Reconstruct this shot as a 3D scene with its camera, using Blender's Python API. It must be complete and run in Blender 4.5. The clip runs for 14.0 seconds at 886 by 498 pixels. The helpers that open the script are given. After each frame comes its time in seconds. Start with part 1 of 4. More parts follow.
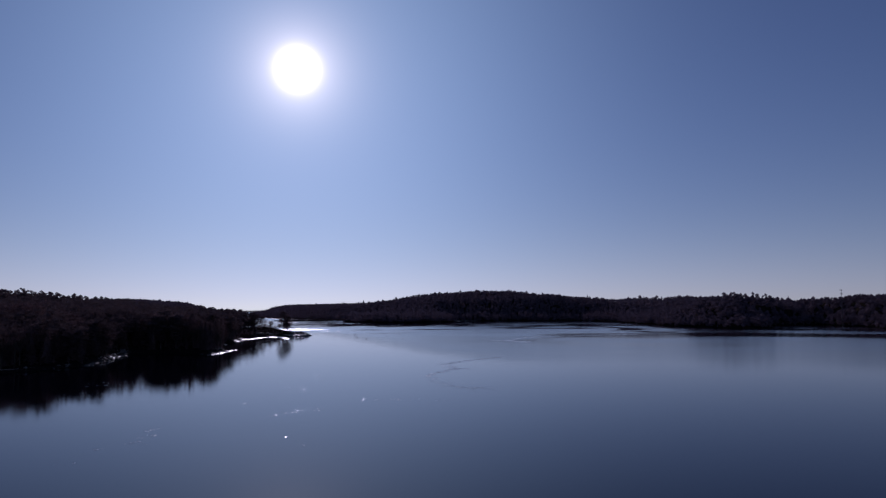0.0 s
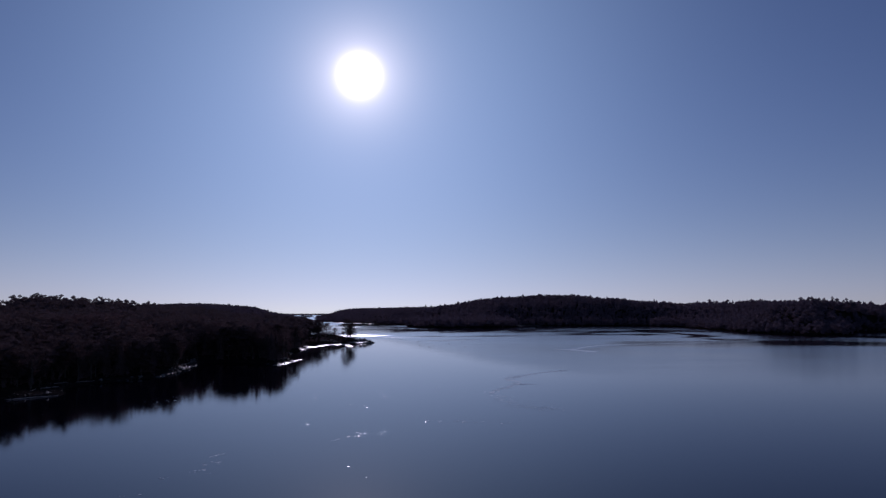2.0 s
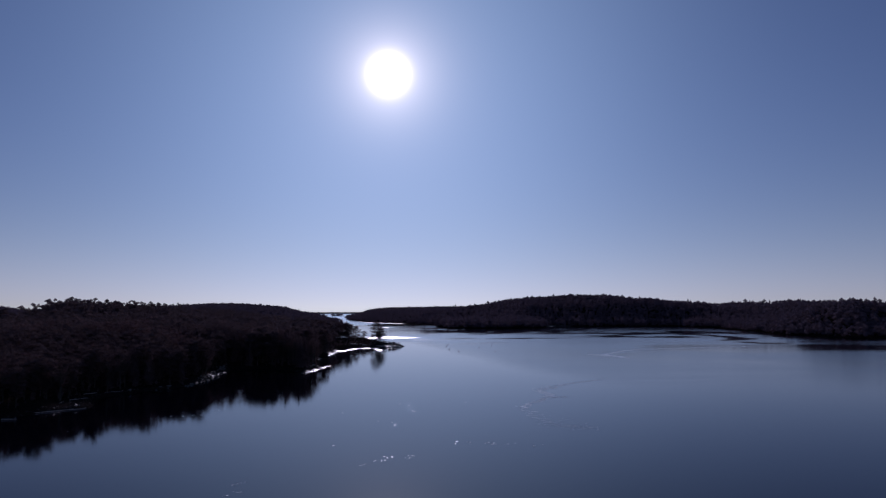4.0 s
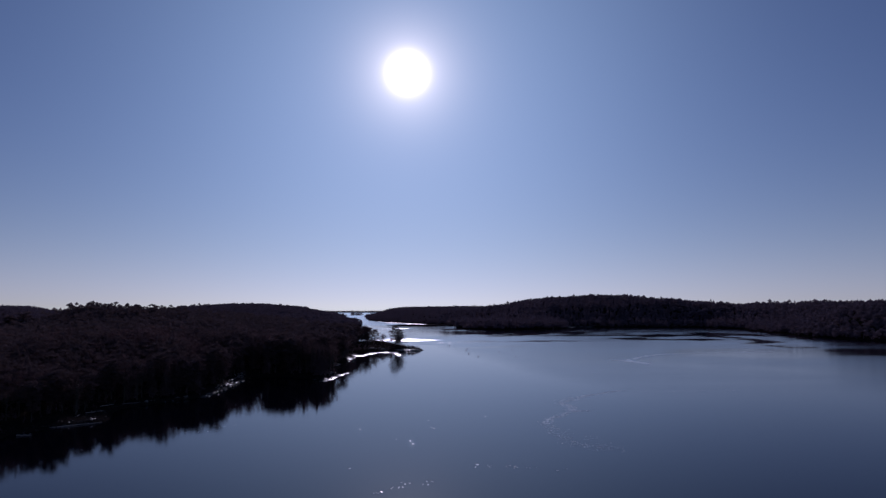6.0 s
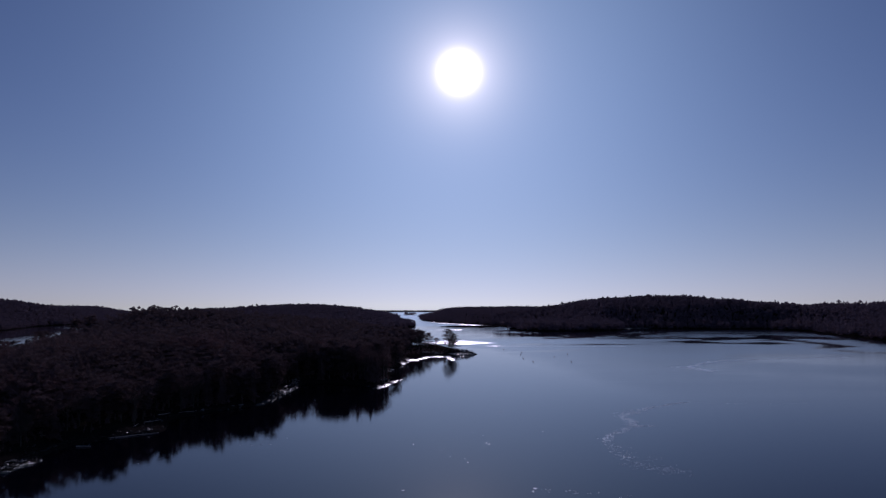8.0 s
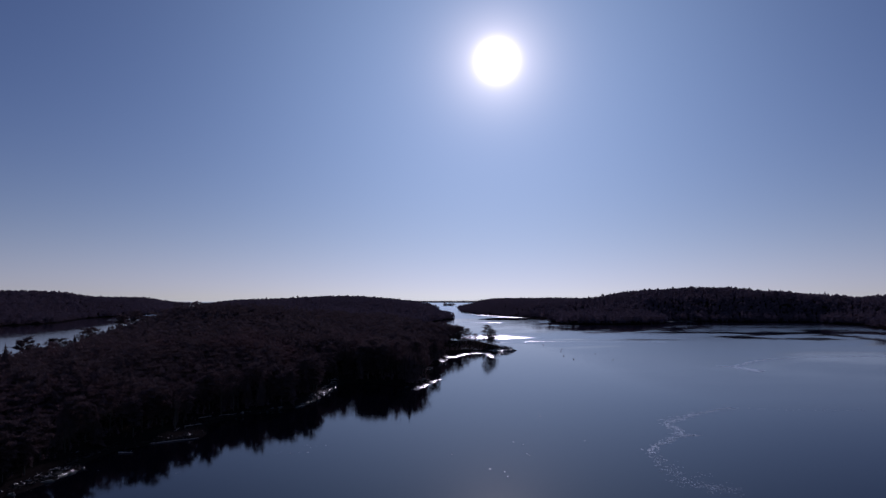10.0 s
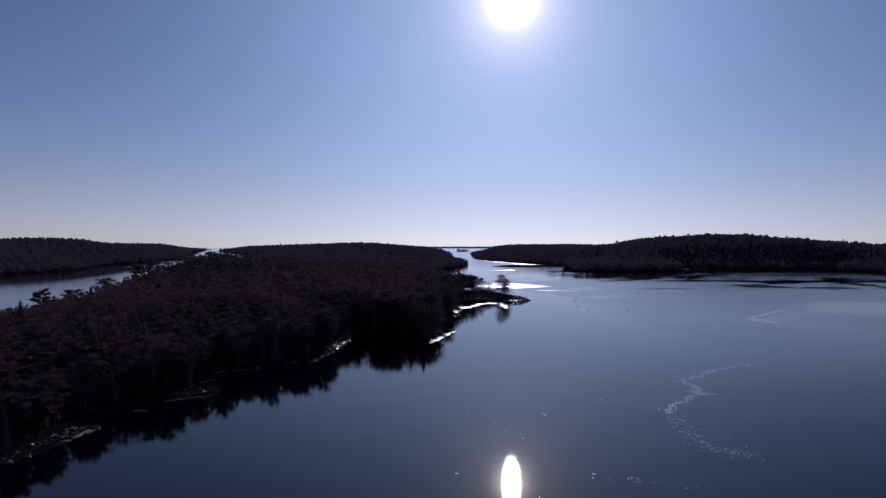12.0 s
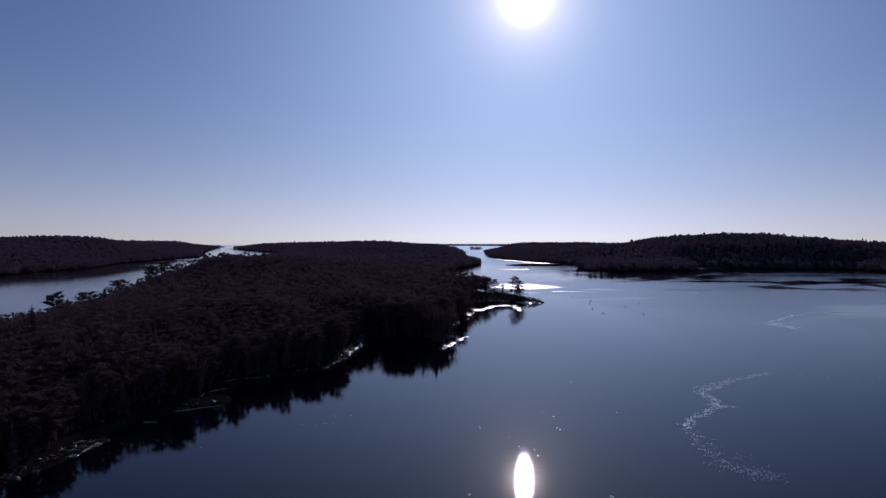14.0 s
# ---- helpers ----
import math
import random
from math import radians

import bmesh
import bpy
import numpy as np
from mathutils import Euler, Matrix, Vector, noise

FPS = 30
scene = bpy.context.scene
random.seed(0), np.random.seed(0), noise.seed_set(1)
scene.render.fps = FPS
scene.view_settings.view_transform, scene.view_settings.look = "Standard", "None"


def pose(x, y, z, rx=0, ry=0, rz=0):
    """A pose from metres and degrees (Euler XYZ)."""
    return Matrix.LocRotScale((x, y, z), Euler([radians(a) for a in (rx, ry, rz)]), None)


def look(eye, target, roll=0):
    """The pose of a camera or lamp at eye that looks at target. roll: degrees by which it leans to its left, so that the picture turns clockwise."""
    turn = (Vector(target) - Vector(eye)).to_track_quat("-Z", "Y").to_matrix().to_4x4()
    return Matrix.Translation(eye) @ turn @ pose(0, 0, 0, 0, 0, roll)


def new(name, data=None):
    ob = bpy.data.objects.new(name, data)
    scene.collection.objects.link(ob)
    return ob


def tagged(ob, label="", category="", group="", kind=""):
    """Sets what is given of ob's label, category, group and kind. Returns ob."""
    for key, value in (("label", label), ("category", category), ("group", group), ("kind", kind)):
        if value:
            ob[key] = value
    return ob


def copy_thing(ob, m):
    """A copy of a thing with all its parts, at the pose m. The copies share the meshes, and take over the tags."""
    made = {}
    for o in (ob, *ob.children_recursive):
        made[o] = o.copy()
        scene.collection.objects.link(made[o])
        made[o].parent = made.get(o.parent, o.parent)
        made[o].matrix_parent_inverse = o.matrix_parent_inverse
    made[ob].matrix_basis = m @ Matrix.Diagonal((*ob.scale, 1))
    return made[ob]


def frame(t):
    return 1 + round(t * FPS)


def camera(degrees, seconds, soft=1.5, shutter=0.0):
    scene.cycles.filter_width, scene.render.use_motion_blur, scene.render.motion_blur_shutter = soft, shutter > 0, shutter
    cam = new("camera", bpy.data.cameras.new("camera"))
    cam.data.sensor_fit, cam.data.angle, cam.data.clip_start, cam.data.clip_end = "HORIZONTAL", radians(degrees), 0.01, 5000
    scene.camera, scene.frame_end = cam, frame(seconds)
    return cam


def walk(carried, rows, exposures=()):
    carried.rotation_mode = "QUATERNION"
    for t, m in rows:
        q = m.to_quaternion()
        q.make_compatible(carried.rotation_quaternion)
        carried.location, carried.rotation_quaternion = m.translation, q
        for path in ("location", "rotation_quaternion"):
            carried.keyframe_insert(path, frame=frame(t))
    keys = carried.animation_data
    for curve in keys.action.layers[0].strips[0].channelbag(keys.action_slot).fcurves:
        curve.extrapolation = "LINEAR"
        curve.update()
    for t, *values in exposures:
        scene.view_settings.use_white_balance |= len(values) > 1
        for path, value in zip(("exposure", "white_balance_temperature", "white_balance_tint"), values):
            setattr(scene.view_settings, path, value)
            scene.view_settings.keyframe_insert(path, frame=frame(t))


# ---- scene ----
cam = camera(65.5, 14.0, soft=1.3)
PATH = [
    (0, (-1.295, -16.972, 17.222), (-0.872, -15.025, 17.3980), 0.05),
    (0.5, (-1.269, -16.408, 17.796), (-0.869, -14.456, 17.9750), 0.05),
    (1, (-1.29, -15.746, 18.588), (-0.948, -13.784, 18.7700), 0.05),
    (1.5, (-1.177, -14.87, 19.516), (-0.892, -12.898, 19.6990), 0.05),
    (2, (-1.059, -13.905, 20.464), (-0.812, -11.929, 20.6470), 0.05),
    (2.5, (-0.948, -12.852, 21.369), (-0.72, -10.873, 21.5510), 0.05),
    (3, (-0.747, -11.694, 22.132), (-0.54, -9.713, 22.3130), 0.05),
    (5.5, (-0.188, -6.786, 26.821), (-0.075, -4.796, 26.9930), 0.05),
    (6, (-0.109, -5.725, 27.528), (-0.003, -3.735, 27.7000), 0.05),
    (6.5, (-0.079, -4.688, 28.224), (0.014, -2.697, 28.3950), 0.05),
    (7, (-0.03, -3.579, 28.976), (0.026, -1.587, 29.1450), 0.05),
    (7.5, (-0.092, -2.365, 29.795), (-0.093, -0.372, 29.9650), 0.05),
    (8, (-0.192, -1.319, 30.49), (-0.239, 0.673, 30.6590), 0.05),
    (10.5, (-0.23, 2.733, 35.23), (-0.404, 4.722, 35.3460), 0.03),
    (11, (-0.238, 3.731, 35.936), (-0.423, 5.721, 36.0143), 0.02),
    (11.5, (-0.511, 4.812, 36.62), (-0.704, 6.803, 36.6429), 0.01),
    (12, (-0.827, 5.865, 37.341), (-1.025, 7.855, 37.3224), 0.01),
    (12.5, (-0.807, 6.782, 38.136), (-1.01, 8.771, 38.1090), 0.00),
    (13, (-0.937, 7.57, 38.938), (-1.148, 9.558, 38.9118), 0.03),
    (13.5, (-0.973, 8.196, 39.628), (-1.194, 10.183, 39.6016), 0.05),
    (14, (-1.073, 8.881, 40.206), (-1.30913, 10.867, 40.1784), 0.08),
]
walk(cam, [(t, look(eye, target, roll)) for t, eye, target, roll in PATH], [(0, -1.03, 5600, 41), (8, -1.08, 5600, 41), (11, -1.00, 5680, 41), (12, -0.85, 5700, 41), (14, -0.80, 5700, 41)])

# ---- daylight ----
SUN = Vector((0.0, 0.94415, 0.32951))          # low winter sun straight down the inlet
SUN_UP = math.asin(SUN.z)


def nodes_of(owner):
    owner.use_nodes = True
    tree = owner.node_tree
    tree.nodes.clear()
    return tree


def node(tree, kind, **values):
    n = tree.nodes.new(kind)
    for key, value in values.items():
        setattr(n, key, value)
    return n


def calc(tree, op, a, b=None, c=None):
    n = node(tree, "ShaderNodeMath", operation=op)
    for slot, value in zip(n.inputs, (a, b, c)):
        if value is None:
            continue
        if isinstance(value, (int, float)):
            slot.default_value = value
        else:
            tree.links.new(value, slot)
    return n.outputs[0]


world = bpy.data.worlds.new("sky")
scene.world = world
wt = nodes_of(world)
way = node(wt, "ShaderNodeTexCoord").outputs["Generated"]
axes = node(wt, "ShaderNodeSeparateXYZ")
wt.links.new(way, axes.inputs[0])
joined_way = node(wt, "ShaderNodeCombineXYZ")
wt.links.new(axes.outputs[0], joined_way.inputs[0])
wt.links.new(axes.outputs[1], joined_way.inputs[1])
wt.links.new(calc(wt, "MAXIMUM", axes.outputs[2], 0.004), joined_way.inputs[2])
sky = node(wt, "ShaderNodeTexSky", sky_type="NISHITA", sun_disc=False, sun_elevation=SUN_UP, sun_rotation=0.0,
           altitude=30.0, air_density=1.0, dust_density=0.08, ozone_density=3.0)
wt.links.new(joined_way.outputs[0], sky.inputs[0])
back = node(wt, "ShaderNodeBackground")
back.inputs[1].default_value = 0.0685
# a thin winter haze takes the colour out of the lowest sky
grey = node(wt, "ShaderNodeRGBToBW")
wt.links.new(sky.outputs[0], grey.inputs[0])
pale = node(wt, "ShaderNodeVectorMath", operation="SCALE")
tone = node(wt, "ShaderNodeMix", data_type="RGBA")
wt.links.new(calc(wt, "EXPONENT", calc(wt, "MULTIPLY", calc(wt, "MAXIMUM", axes.outputs[2], 0.0), -1.0 / 0.045)), tone.inputs[0])
tone.inputs[6].default_value = (1.02, 1.38, 1.76, 1)
tone.inputs[7].default_value = (1.30, 1.41, 1.10, 1)
wt.links.new(tone.outputs[2], pale.inputs[0])
wt.links.new(grey.outputs[0], pale.inputs["Scale"])
low_sky = node(wt, "ShaderNodeMix", data_type="RGBA")
low = calc(wt, "MULTIPLY", calc(wt, "EXPONENT", calc(wt, "MULTIPLY", calc(wt, "MAXIMUM", axes.outputs[2], 0.0), -1.0 / 0.080)), 0.86)
wt.links.new(low, low_sky.inputs[0])
wt.links.new(sky.outputs[0], low_sky.inputs[6])
wt.links.new(pale.outputs[0], low_sky.inputs[7])
wt.links.new(low_sky.outputs[2], back.inputs[0])
# the sun's own glare: a blinding core and its aureole
dot = node(wt, "ShaderNodeVectorMath", operation="DOT_PRODUCT")
wt.links.new(way, dot.inputs[0])
dot.inputs[1].default_value = SUN
off2 = calc(wt, "MAXIMUM", calc(wt, "MULTIPLY", calc(wt, "SUBTRACT", 1.0, dot.outputs["Value"]), 2.0), 0.0)
core = calc(wt, "MULTIPLY", calc(wt, "EXPONENT", calc(wt, "MULTIPLY", off2, -1.0 / 0.0188 ** 2)), 10.0)
spread = calc(wt, "MULTIPLY", calc(wt, "EXPONENT", calc(wt, "MULTIPLY", off2, -1.0 / 0.35 ** 2)), 0.50)
hazy = node(wt, "ShaderNodeBackground")
hazy.inputs[0].default_value = (0.61, 0.98, 1.02, 1)
wt.links.new(spread, hazy.inputs[1])
halo = calc(wt, "MULTIPLY", calc(wt, "EXPONENT", calc(wt, "MULTIPLY", calc(wt, "SQRT", off2), -1.0 / 0.036)), 2.7)
glare = node(wt, "ShaderNodeBackground")
glare.inputs[0].default_value = (1.0, 0.89, 0.60, 1)
wt.links.new(calc(wt, "ADD", core, halo), glare.inputs[1])
both = node(wt, "ShaderNodeAddShader")
wt.links.new(back.outputs[0], both.inputs[0])
wt.links.new(glare.outputs[0], both.inputs[1])
whole = node(wt, "ShaderNodeAddShader")
wt.links.new(both.outputs[0], whole.inputs[0])
wt.links.new(hazy.outputs[0], whole.inputs[1])
wt.links.new(whole.outputs[0], node(wt, "ShaderNodeOutputWorld").inputs[0])

sun_data = bpy.data.lights.new("sun", "SUN")
sun_data.energy, sun_data.angle, sun_data.color = 2.75, radians(0.53), (1.0, 0.95, 0.87)
sun_lamp = new("sun", sun_data)
sun_lamp.matrix_world = look(SUN * 400, (0, 0, 0))


# ---- materials ----
def mix(tree, factor, a, b):
    n = node(tree, "ShaderNodeMix", data_type="RGBA")
    for slot, value in ((n.inputs[0], factor), (n.inputs[6], a), (n.inputs[7], b)):
        if isinstance(value, tuple):
            slot.default_value = (*value, 1)
        elif isinstance(value, (int, float)):
            slot.default_value = value
        else:
            tree.links.new(value, slot)
    return n.outputs[2]


def grain(tree, where, scale, detail=4.0, rough=0.6):
    n = node(tree, "ShaderNodeTexNoise")
    n.inputs["Scale"].default_value, n.inputs["Detail"].default_value, n.inputs["Roughness"].default_value = scale, detail, rough
    tree.links.new(where, n.inputs["Vector"])
    return n.outputs["Fac"]


def ramp(tree, value, low, high):
    n = node(tree, "ShaderNodeMapRange", clamp=True)
    n.inputs[1].default_value, n.inputs[2].default_value = low, high
    tree.links.new(value, n.inputs[0])
    return n.outputs[0]


def surface(name):
    m = bpy.data.materials.new(name)
    tree = nodes_of(m)
    shader = node(tree, "ShaderNodeBsdfPrincipled")
    tree.links.new(shader.outputs[0], node(tree, "ShaderNodeOutputMaterial").inputs[0])
    place = node(tree, "ShaderNodeNewGeometry").outputs["Position"]
    return m, tree, shader, place


def relief(tree, shader, height, strength, distance):
    b = node(tree, "ShaderNodeBump")
    b.inputs["Strength"].default_value, b.inputs["Distance"].default_value = strength, distance
    tree.links.new(height, b.inputs["Height"])
    tree.links.new(b.outputs[0], shader.inputs["Normal"])


def foliage(name, dark, light, by_object, lace, open_part):
    m, tree, shader, place = surface(name)
    if by_object:
        pick = node(tree, "ShaderNodeObjectInfo").outputs["Random"]
    else:
        pick = grain(tree, place, 0.13, 2.0)
        pick = ramp(tree, pick, 0.35, 0.65)
    leaf = node(tree, "ShaderNodeNewGeometry").outputs["Random Per Island"]
    tone = calc(tree, "ADD", calc(tree, "MULTIPLY", pick, 0.6), calc(tree, "MULTIPLY", leaf, 0.4))
    tree.links.new(mix(tree, tone, dark, light), shader.inputs["Base Color"])
    shader.inputs["Roughness"].default_value = 0.75
    shader.inputs["Specular IOR Level"].default_value = 0.0
    relief(tree, shader, grain(tree, place, lace * 0.4, 6.0, 0.75), 1.0, 4.0 / lace)
    # thin leaves let part of the light through
    through_leaf = node(tree, "ShaderNodeBsdfTranslucent")
    tree.links.new(mix(tree, tone, dark, light), through_leaf.inputs["Color"])
    leaf_mix = node(tree, "ShaderNodeMixShader")
    leaf_mix.inputs[0].default_value = 0.35
    tree.links.new(shader.outputs[0], leaf_mix.inputs[1])
    tree.links.new(through_leaf.outputs[0], leaf_mix.inputs[2])
    # twigs and needles with air between them
    gaps = ramp(tree, grain(tree, place, lace, 4.0, 0.75), open_part - 0.03, open_part + 0.03)
    airy = node(tree, "ShaderNodeMixShader")
    for slot, out in zip(airy.inputs, (gaps, node(tree, "ShaderNodeBsdfTransparent").outputs[0], leaf_mix.outputs[0])):
        tree.links.new(out, slot)
    tree.links.new(airy.outputs[0], [n for n in tree.nodes if n.bl_idname == "ShaderNodeOutputMaterial"][0].inputs[0])
    return m


NEEDLES = foliage("needles", (0.138, 0.096, 0.100), (0.184, 0.130, 0.131), True, 3.6, 0.44)
NEEDLES_WOOD = foliage("needles_wood", (0.138, 0.096, 0.100), (0.184, 0.130, 0.131), False, 8.0, 0.46)
# paler and bluer than the near woods: distance haze mixed into the leaf colour
HAZY_FAR_WOOD = foliage("hazy_far_wood", (0.150, 0.112, 0.140), (0.195, 0.146, 0.176), False, 2.5, 0.46)
BROWN = foliage("oak_leaves", (0.152, 0.096, 0.100), (0.206, 0.132, 0.134), True, 3.8, 0.46)
BROWN_WOOD = foliage("oak_leaves_wood", (0.152, 0.096, 0.100), (0.206, 0.132, 0.134), False, 8.0, 0.46)


def bark_material():
    m, tree, shader, place = surface("bark")
    n = grain(tree, place, 6.0)
    tree.links.new(mix(tree, n, (0.030, 0.025, 0.020), (0.085, 0.070, 0.056)), shader.inputs["Base Color"])
    shader.inputs["Roughness"].default_value = 0.9
    relief(tree, shader, n, 0.6, 0.05)
    return m


BARK = bark_material()


def rock_material():
    m, tree, shader, place = surface("granite")
    coarse, fine = grain(tree, place, 0.7), grain(tree, place, 7.0, 6.0, 0.7)
    stone = mix(tree, fine, (0.13, 0.12, 0.115), (0.30, 0.28, 0.265))
    stone = mix(tree, ramp(tree, coarse, 0.45, 0.7), stone, (0.13, 0.12, 0.10))
    height = node(tree, "ShaderNodeSeparateXYZ")
    tree.links.new(place, height.inputs[0])
    tide = calc(tree, "ADD", height.outputs[2], calc(tree, "MULTIPLY", coarse, 0.5))
    dry = ramp(tree, tide, 0.9, 1.5)
    tree.links.new(mix(tree, dry, (0.035, 0.030, 0.022), stone), shader.inputs["Base Color"])
    tree.links.new(calc(tree, "ADD", calc(tree, "MULTIPLY", dry, 0.5), 0.20), shader.inputs["Roughness"])
    tree.links.new(calc(tree, "ADD", calc(tree, "MULTIPLY", dry, -0.50), 0.65), shader.inputs["Specular IOR Level"])
    relief(tree, shader, fine, 0.9, 0.16)
    return m


ROCK = rock_material()


def ground_material():
    m, tree, shader, place = surface("forest_floor")
    coarse, fine = grain(tree, place, 0.06), grain(tree, place, 1.6, 6.0, 0.7)
    litter = mix(tree, fine, (0.018, 0.013, 0.010), (0.046, 0.033, 0.025))
    litter = mix(tree, ramp(tree, coarse, 0.45, 0.65), litter, (0.026, 0.022, 0.016))
    height = node(tree, "ShaderNodeSeparateXYZ")
    tree.links.new(place, height.inputs[0])
    tide = calc(tree, "ADD", height.outputs[2], calc(tree, "MULTIPLY", fine, 0.4))
    shore = mix(tree, fine, (0.012, 0.009, 0.009), (0.040, 0.033, 0.031))
    body = mix(tree, ramp(tree, tide, 1.1, 1.7), shore, litter)
    dry = ramp(tree, tide, 1.5, 2.3)
    mud = node(tree, "ShaderNodeAttribute", attribute_name="wet_flat").outputs["Fac"]
    wet = calc(tree, "MULTIPLY", dry, calc(tree, "SUBTRACT", 1.0, mud))
    tree.links.new(mix(tree, wet, mix(tree, fine, (0.008, 0.006, 0.006), (0.026, 0.021, 0.020)), body), shader.inputs["Base Color"])
    tree.links.new(calc(tree, "ADD", calc(tree, "MULTIPLY", mud, -0.55), 0.92), shader.inputs["Roughness"])
    tree.links.new(calc(tree, "ADD", calc(tree, "MULTIPLY", mud, 0.5), 0.0), shader.inputs["Specular IOR Level"])
    relief(tree, shader, fine, 0.5, 0.10)
    return m


GROUND = ground_material()


def water_material():
    m, tree, shader, place = surface("sea_water")
    ripple = node(tree, "ShaderNodeAttribute", attribute_name="ripple").outputs["Fac"]
    stretch = node(tree, "ShaderNodeVectorMath", operation="MULTIPLY")
    tree.links.new(place, stretch.inputs[0])
    stretch.inputs[1].default_value = (0.35, 1.0, 1.0)
    streak = node(tree, "ShaderNodeVectorMath", operation="MULTIPLY")
    tree.links.new(place, streak.inputs[0])
    streak.inputs[1].default_value = (0.16, 1.0, 1.0)
    patch = ramp(tree, grain(tree, stretch.outputs[0], 0.013, 4.0), 0.34, 0.66)
    wisp = ramp(tree, grain(tree, streak.outputs[0], 0.05, 4.0), 0.32, 0.68)
    amount = calc(tree, "MULTIPLY", ripple, calc(tree, "ADD", calc(tree, "ADD", calc(tree, "MULTIPLY", patch, 0.35), calc(tree, "MULTIPLY", wisp, 0.30)), 0.65))
    tree.nodes.remove(shader)
    gloss = node(tree, "ShaderNodeBsdfAnisotropic", distribution="BECKMANN")
    gloss.inputs["Color"].default_value = (0.95, 0.955, 0.99, 1)
    tree.links.new(calc(tree, "ADD", calc(tree, "MULTIPLY", amount, 0.135), 0.080), gloss.inputs["Roughness"])
    relief(tree, gloss, grain(tree, stretch.outputs[0], 0.5, 3.0), 0.012, 0.3)
    deep = node(tree, "ShaderNodeBsdfDiffuse")
    deep.inputs["Color"].default_value = (0.0015, 0.0018, 0.0055, 1)
    fresnel = node(tree, "ShaderNodeFresnel")
    fresnel.inputs["IOR"].default_value = 1.26
    top = node(tree, "ShaderNodeMixShader")
    for slot, out in zip(top.inputs, (fresnel.outputs[0], deep.outputs[0], gloss.outputs[0])):
        tree.links.new(out, slot)
    tree.links.new(top.outputs[0], [n for n in tree.nodes if n.bl_idname == "ShaderNodeOutputMaterial"][0].inputs[0])
    return m


WATER = water_material()


def plain(name, low, high, scale, rough, metal=0.0, shine=0.3):
    m, tree, shader, place = surface(name)
    n = grain(tree, place, scale)
    tree.links.new(mix(tree, n, low, high), shader.inputs["Base Color"])
    shader.inputs["Roughness"].default_value, shader.inputs["Metallic"].default_value = rough, metal
    shader.inputs["Specular IOR Level"].default_value = shine
    relief(tree, shader, n, 0.3, 0.02)
    return m


FOAM = plain("foam", (0.84, 0.87, 0.88), (0.93, 0.96, 0.97), 3.0, 0.22, shine=0.8)
SHINGLE = plain("weedy_shingle", (0.010, 0.008, 0.008), (0.060, 0.050, 0.047), 2.2, 0.8, shine=0.1)
DRIFTWOOD = plain("driftwood", (0.16, 0.14, 0.12), (0.50, 0.45, 0.41), 2.6, 0.7)
BUOY_PAINT = plain("buoy_paint", (0.10, 0.035, 0.02), (0.20, 0.06, 0.03), 5.0, 0.5)
STEEL = plain("weathered_steel", (0.05, 0.05, 0.055), (0.11, 0.11, 0.115), 4.0, 0.7, 0.3)

# ---- the lie of the land ----
# shorelines, in metres, each a closed ring
LANDS = [
    # the wooded point with the hill behind it
    [(-92, 60), (-86, 112), (-83.5, 125), (-83, 135), (-87, 143), (-86, 153), (-80, 161), (-73, 168), (-77, 178), (-78, 190), (-72, 203), (-63, 216), (-62, 242),
     (-65, 276), (-52, 281), (-39, 270), (-31, 262), (-27, 283), (-35, 330), (-29, 382), (-29, 404), (-26, 418), (-20, 429), (-13, 433), (-6, 431), (0, 438), (7, 452), (9, 462), (3, 478),
     (-10, 490), (-26, 498), (-40, 520), (-52, 560), (-70, 640), (-95, 780), (-92, 950), (-78, 1075), (-75, 1175), (-120, 1330), (-150, 1700), (-215, 2250), (-310, 3100),
     (-430, 3600), (-900, 3700), (-1150, 3200), (-1196, 2722), (-1000, 2390), (-822, 2105), (-640, 1850), (-560, 1500), (-470, 1150),
     (-390, 880), (-330, 700), (-290, 560), (-262, 470), (-240, 400), (-222, 330), (-205, 260), (-195, 190), (-190, 60)],
    # across the arm of water
    [(-620, 200), (-570, 450), (-562, 600), (-574, 704), (-589, 777), (-584, 866), (-660, 1065), (-692, 1267), (-720, 1463), (-951, 1946),
     (-1229, 2585), (-1591, 3546), (-2600, 3900), (-3400, 2000), (-3000, 200)],
    # the long ridge on the far side
    [(-146, 2458), (-105, 1892), (-81, 1589), (-31, 1369), (2, 1297), (53, 1200), (88, 1110), (76, 1000), (84, 900), (154, 905), (208, 925),
     (235, 985), (250, 1025), (300, 995), (360, 985), (430, 990), (450, 900), (418, 760), (398, 660), (400, 590), (425, 555), (462, 585),
     (510, 650), (590, 670), (570, 570), (520, 500), (560, 430), (680, 330), (1500, 300), (2600, 1500), (2000, 3300), (300, 3400), (-60, 2900)],
    # a low spit, an islet and the last land before the sea
    [(-28, 1092), (0, 1078), (60, 1088), (78, 1108), (60, 1122), (0, 1116)],
    [(-228, 2850), (-205, 2835), (-180, 2850), (-186, 2875), (-215, 2878)],
    [(-1500, 4480), (-300, 4520), (260, 4500), (500, 4800), (-1500, 4850)],
]
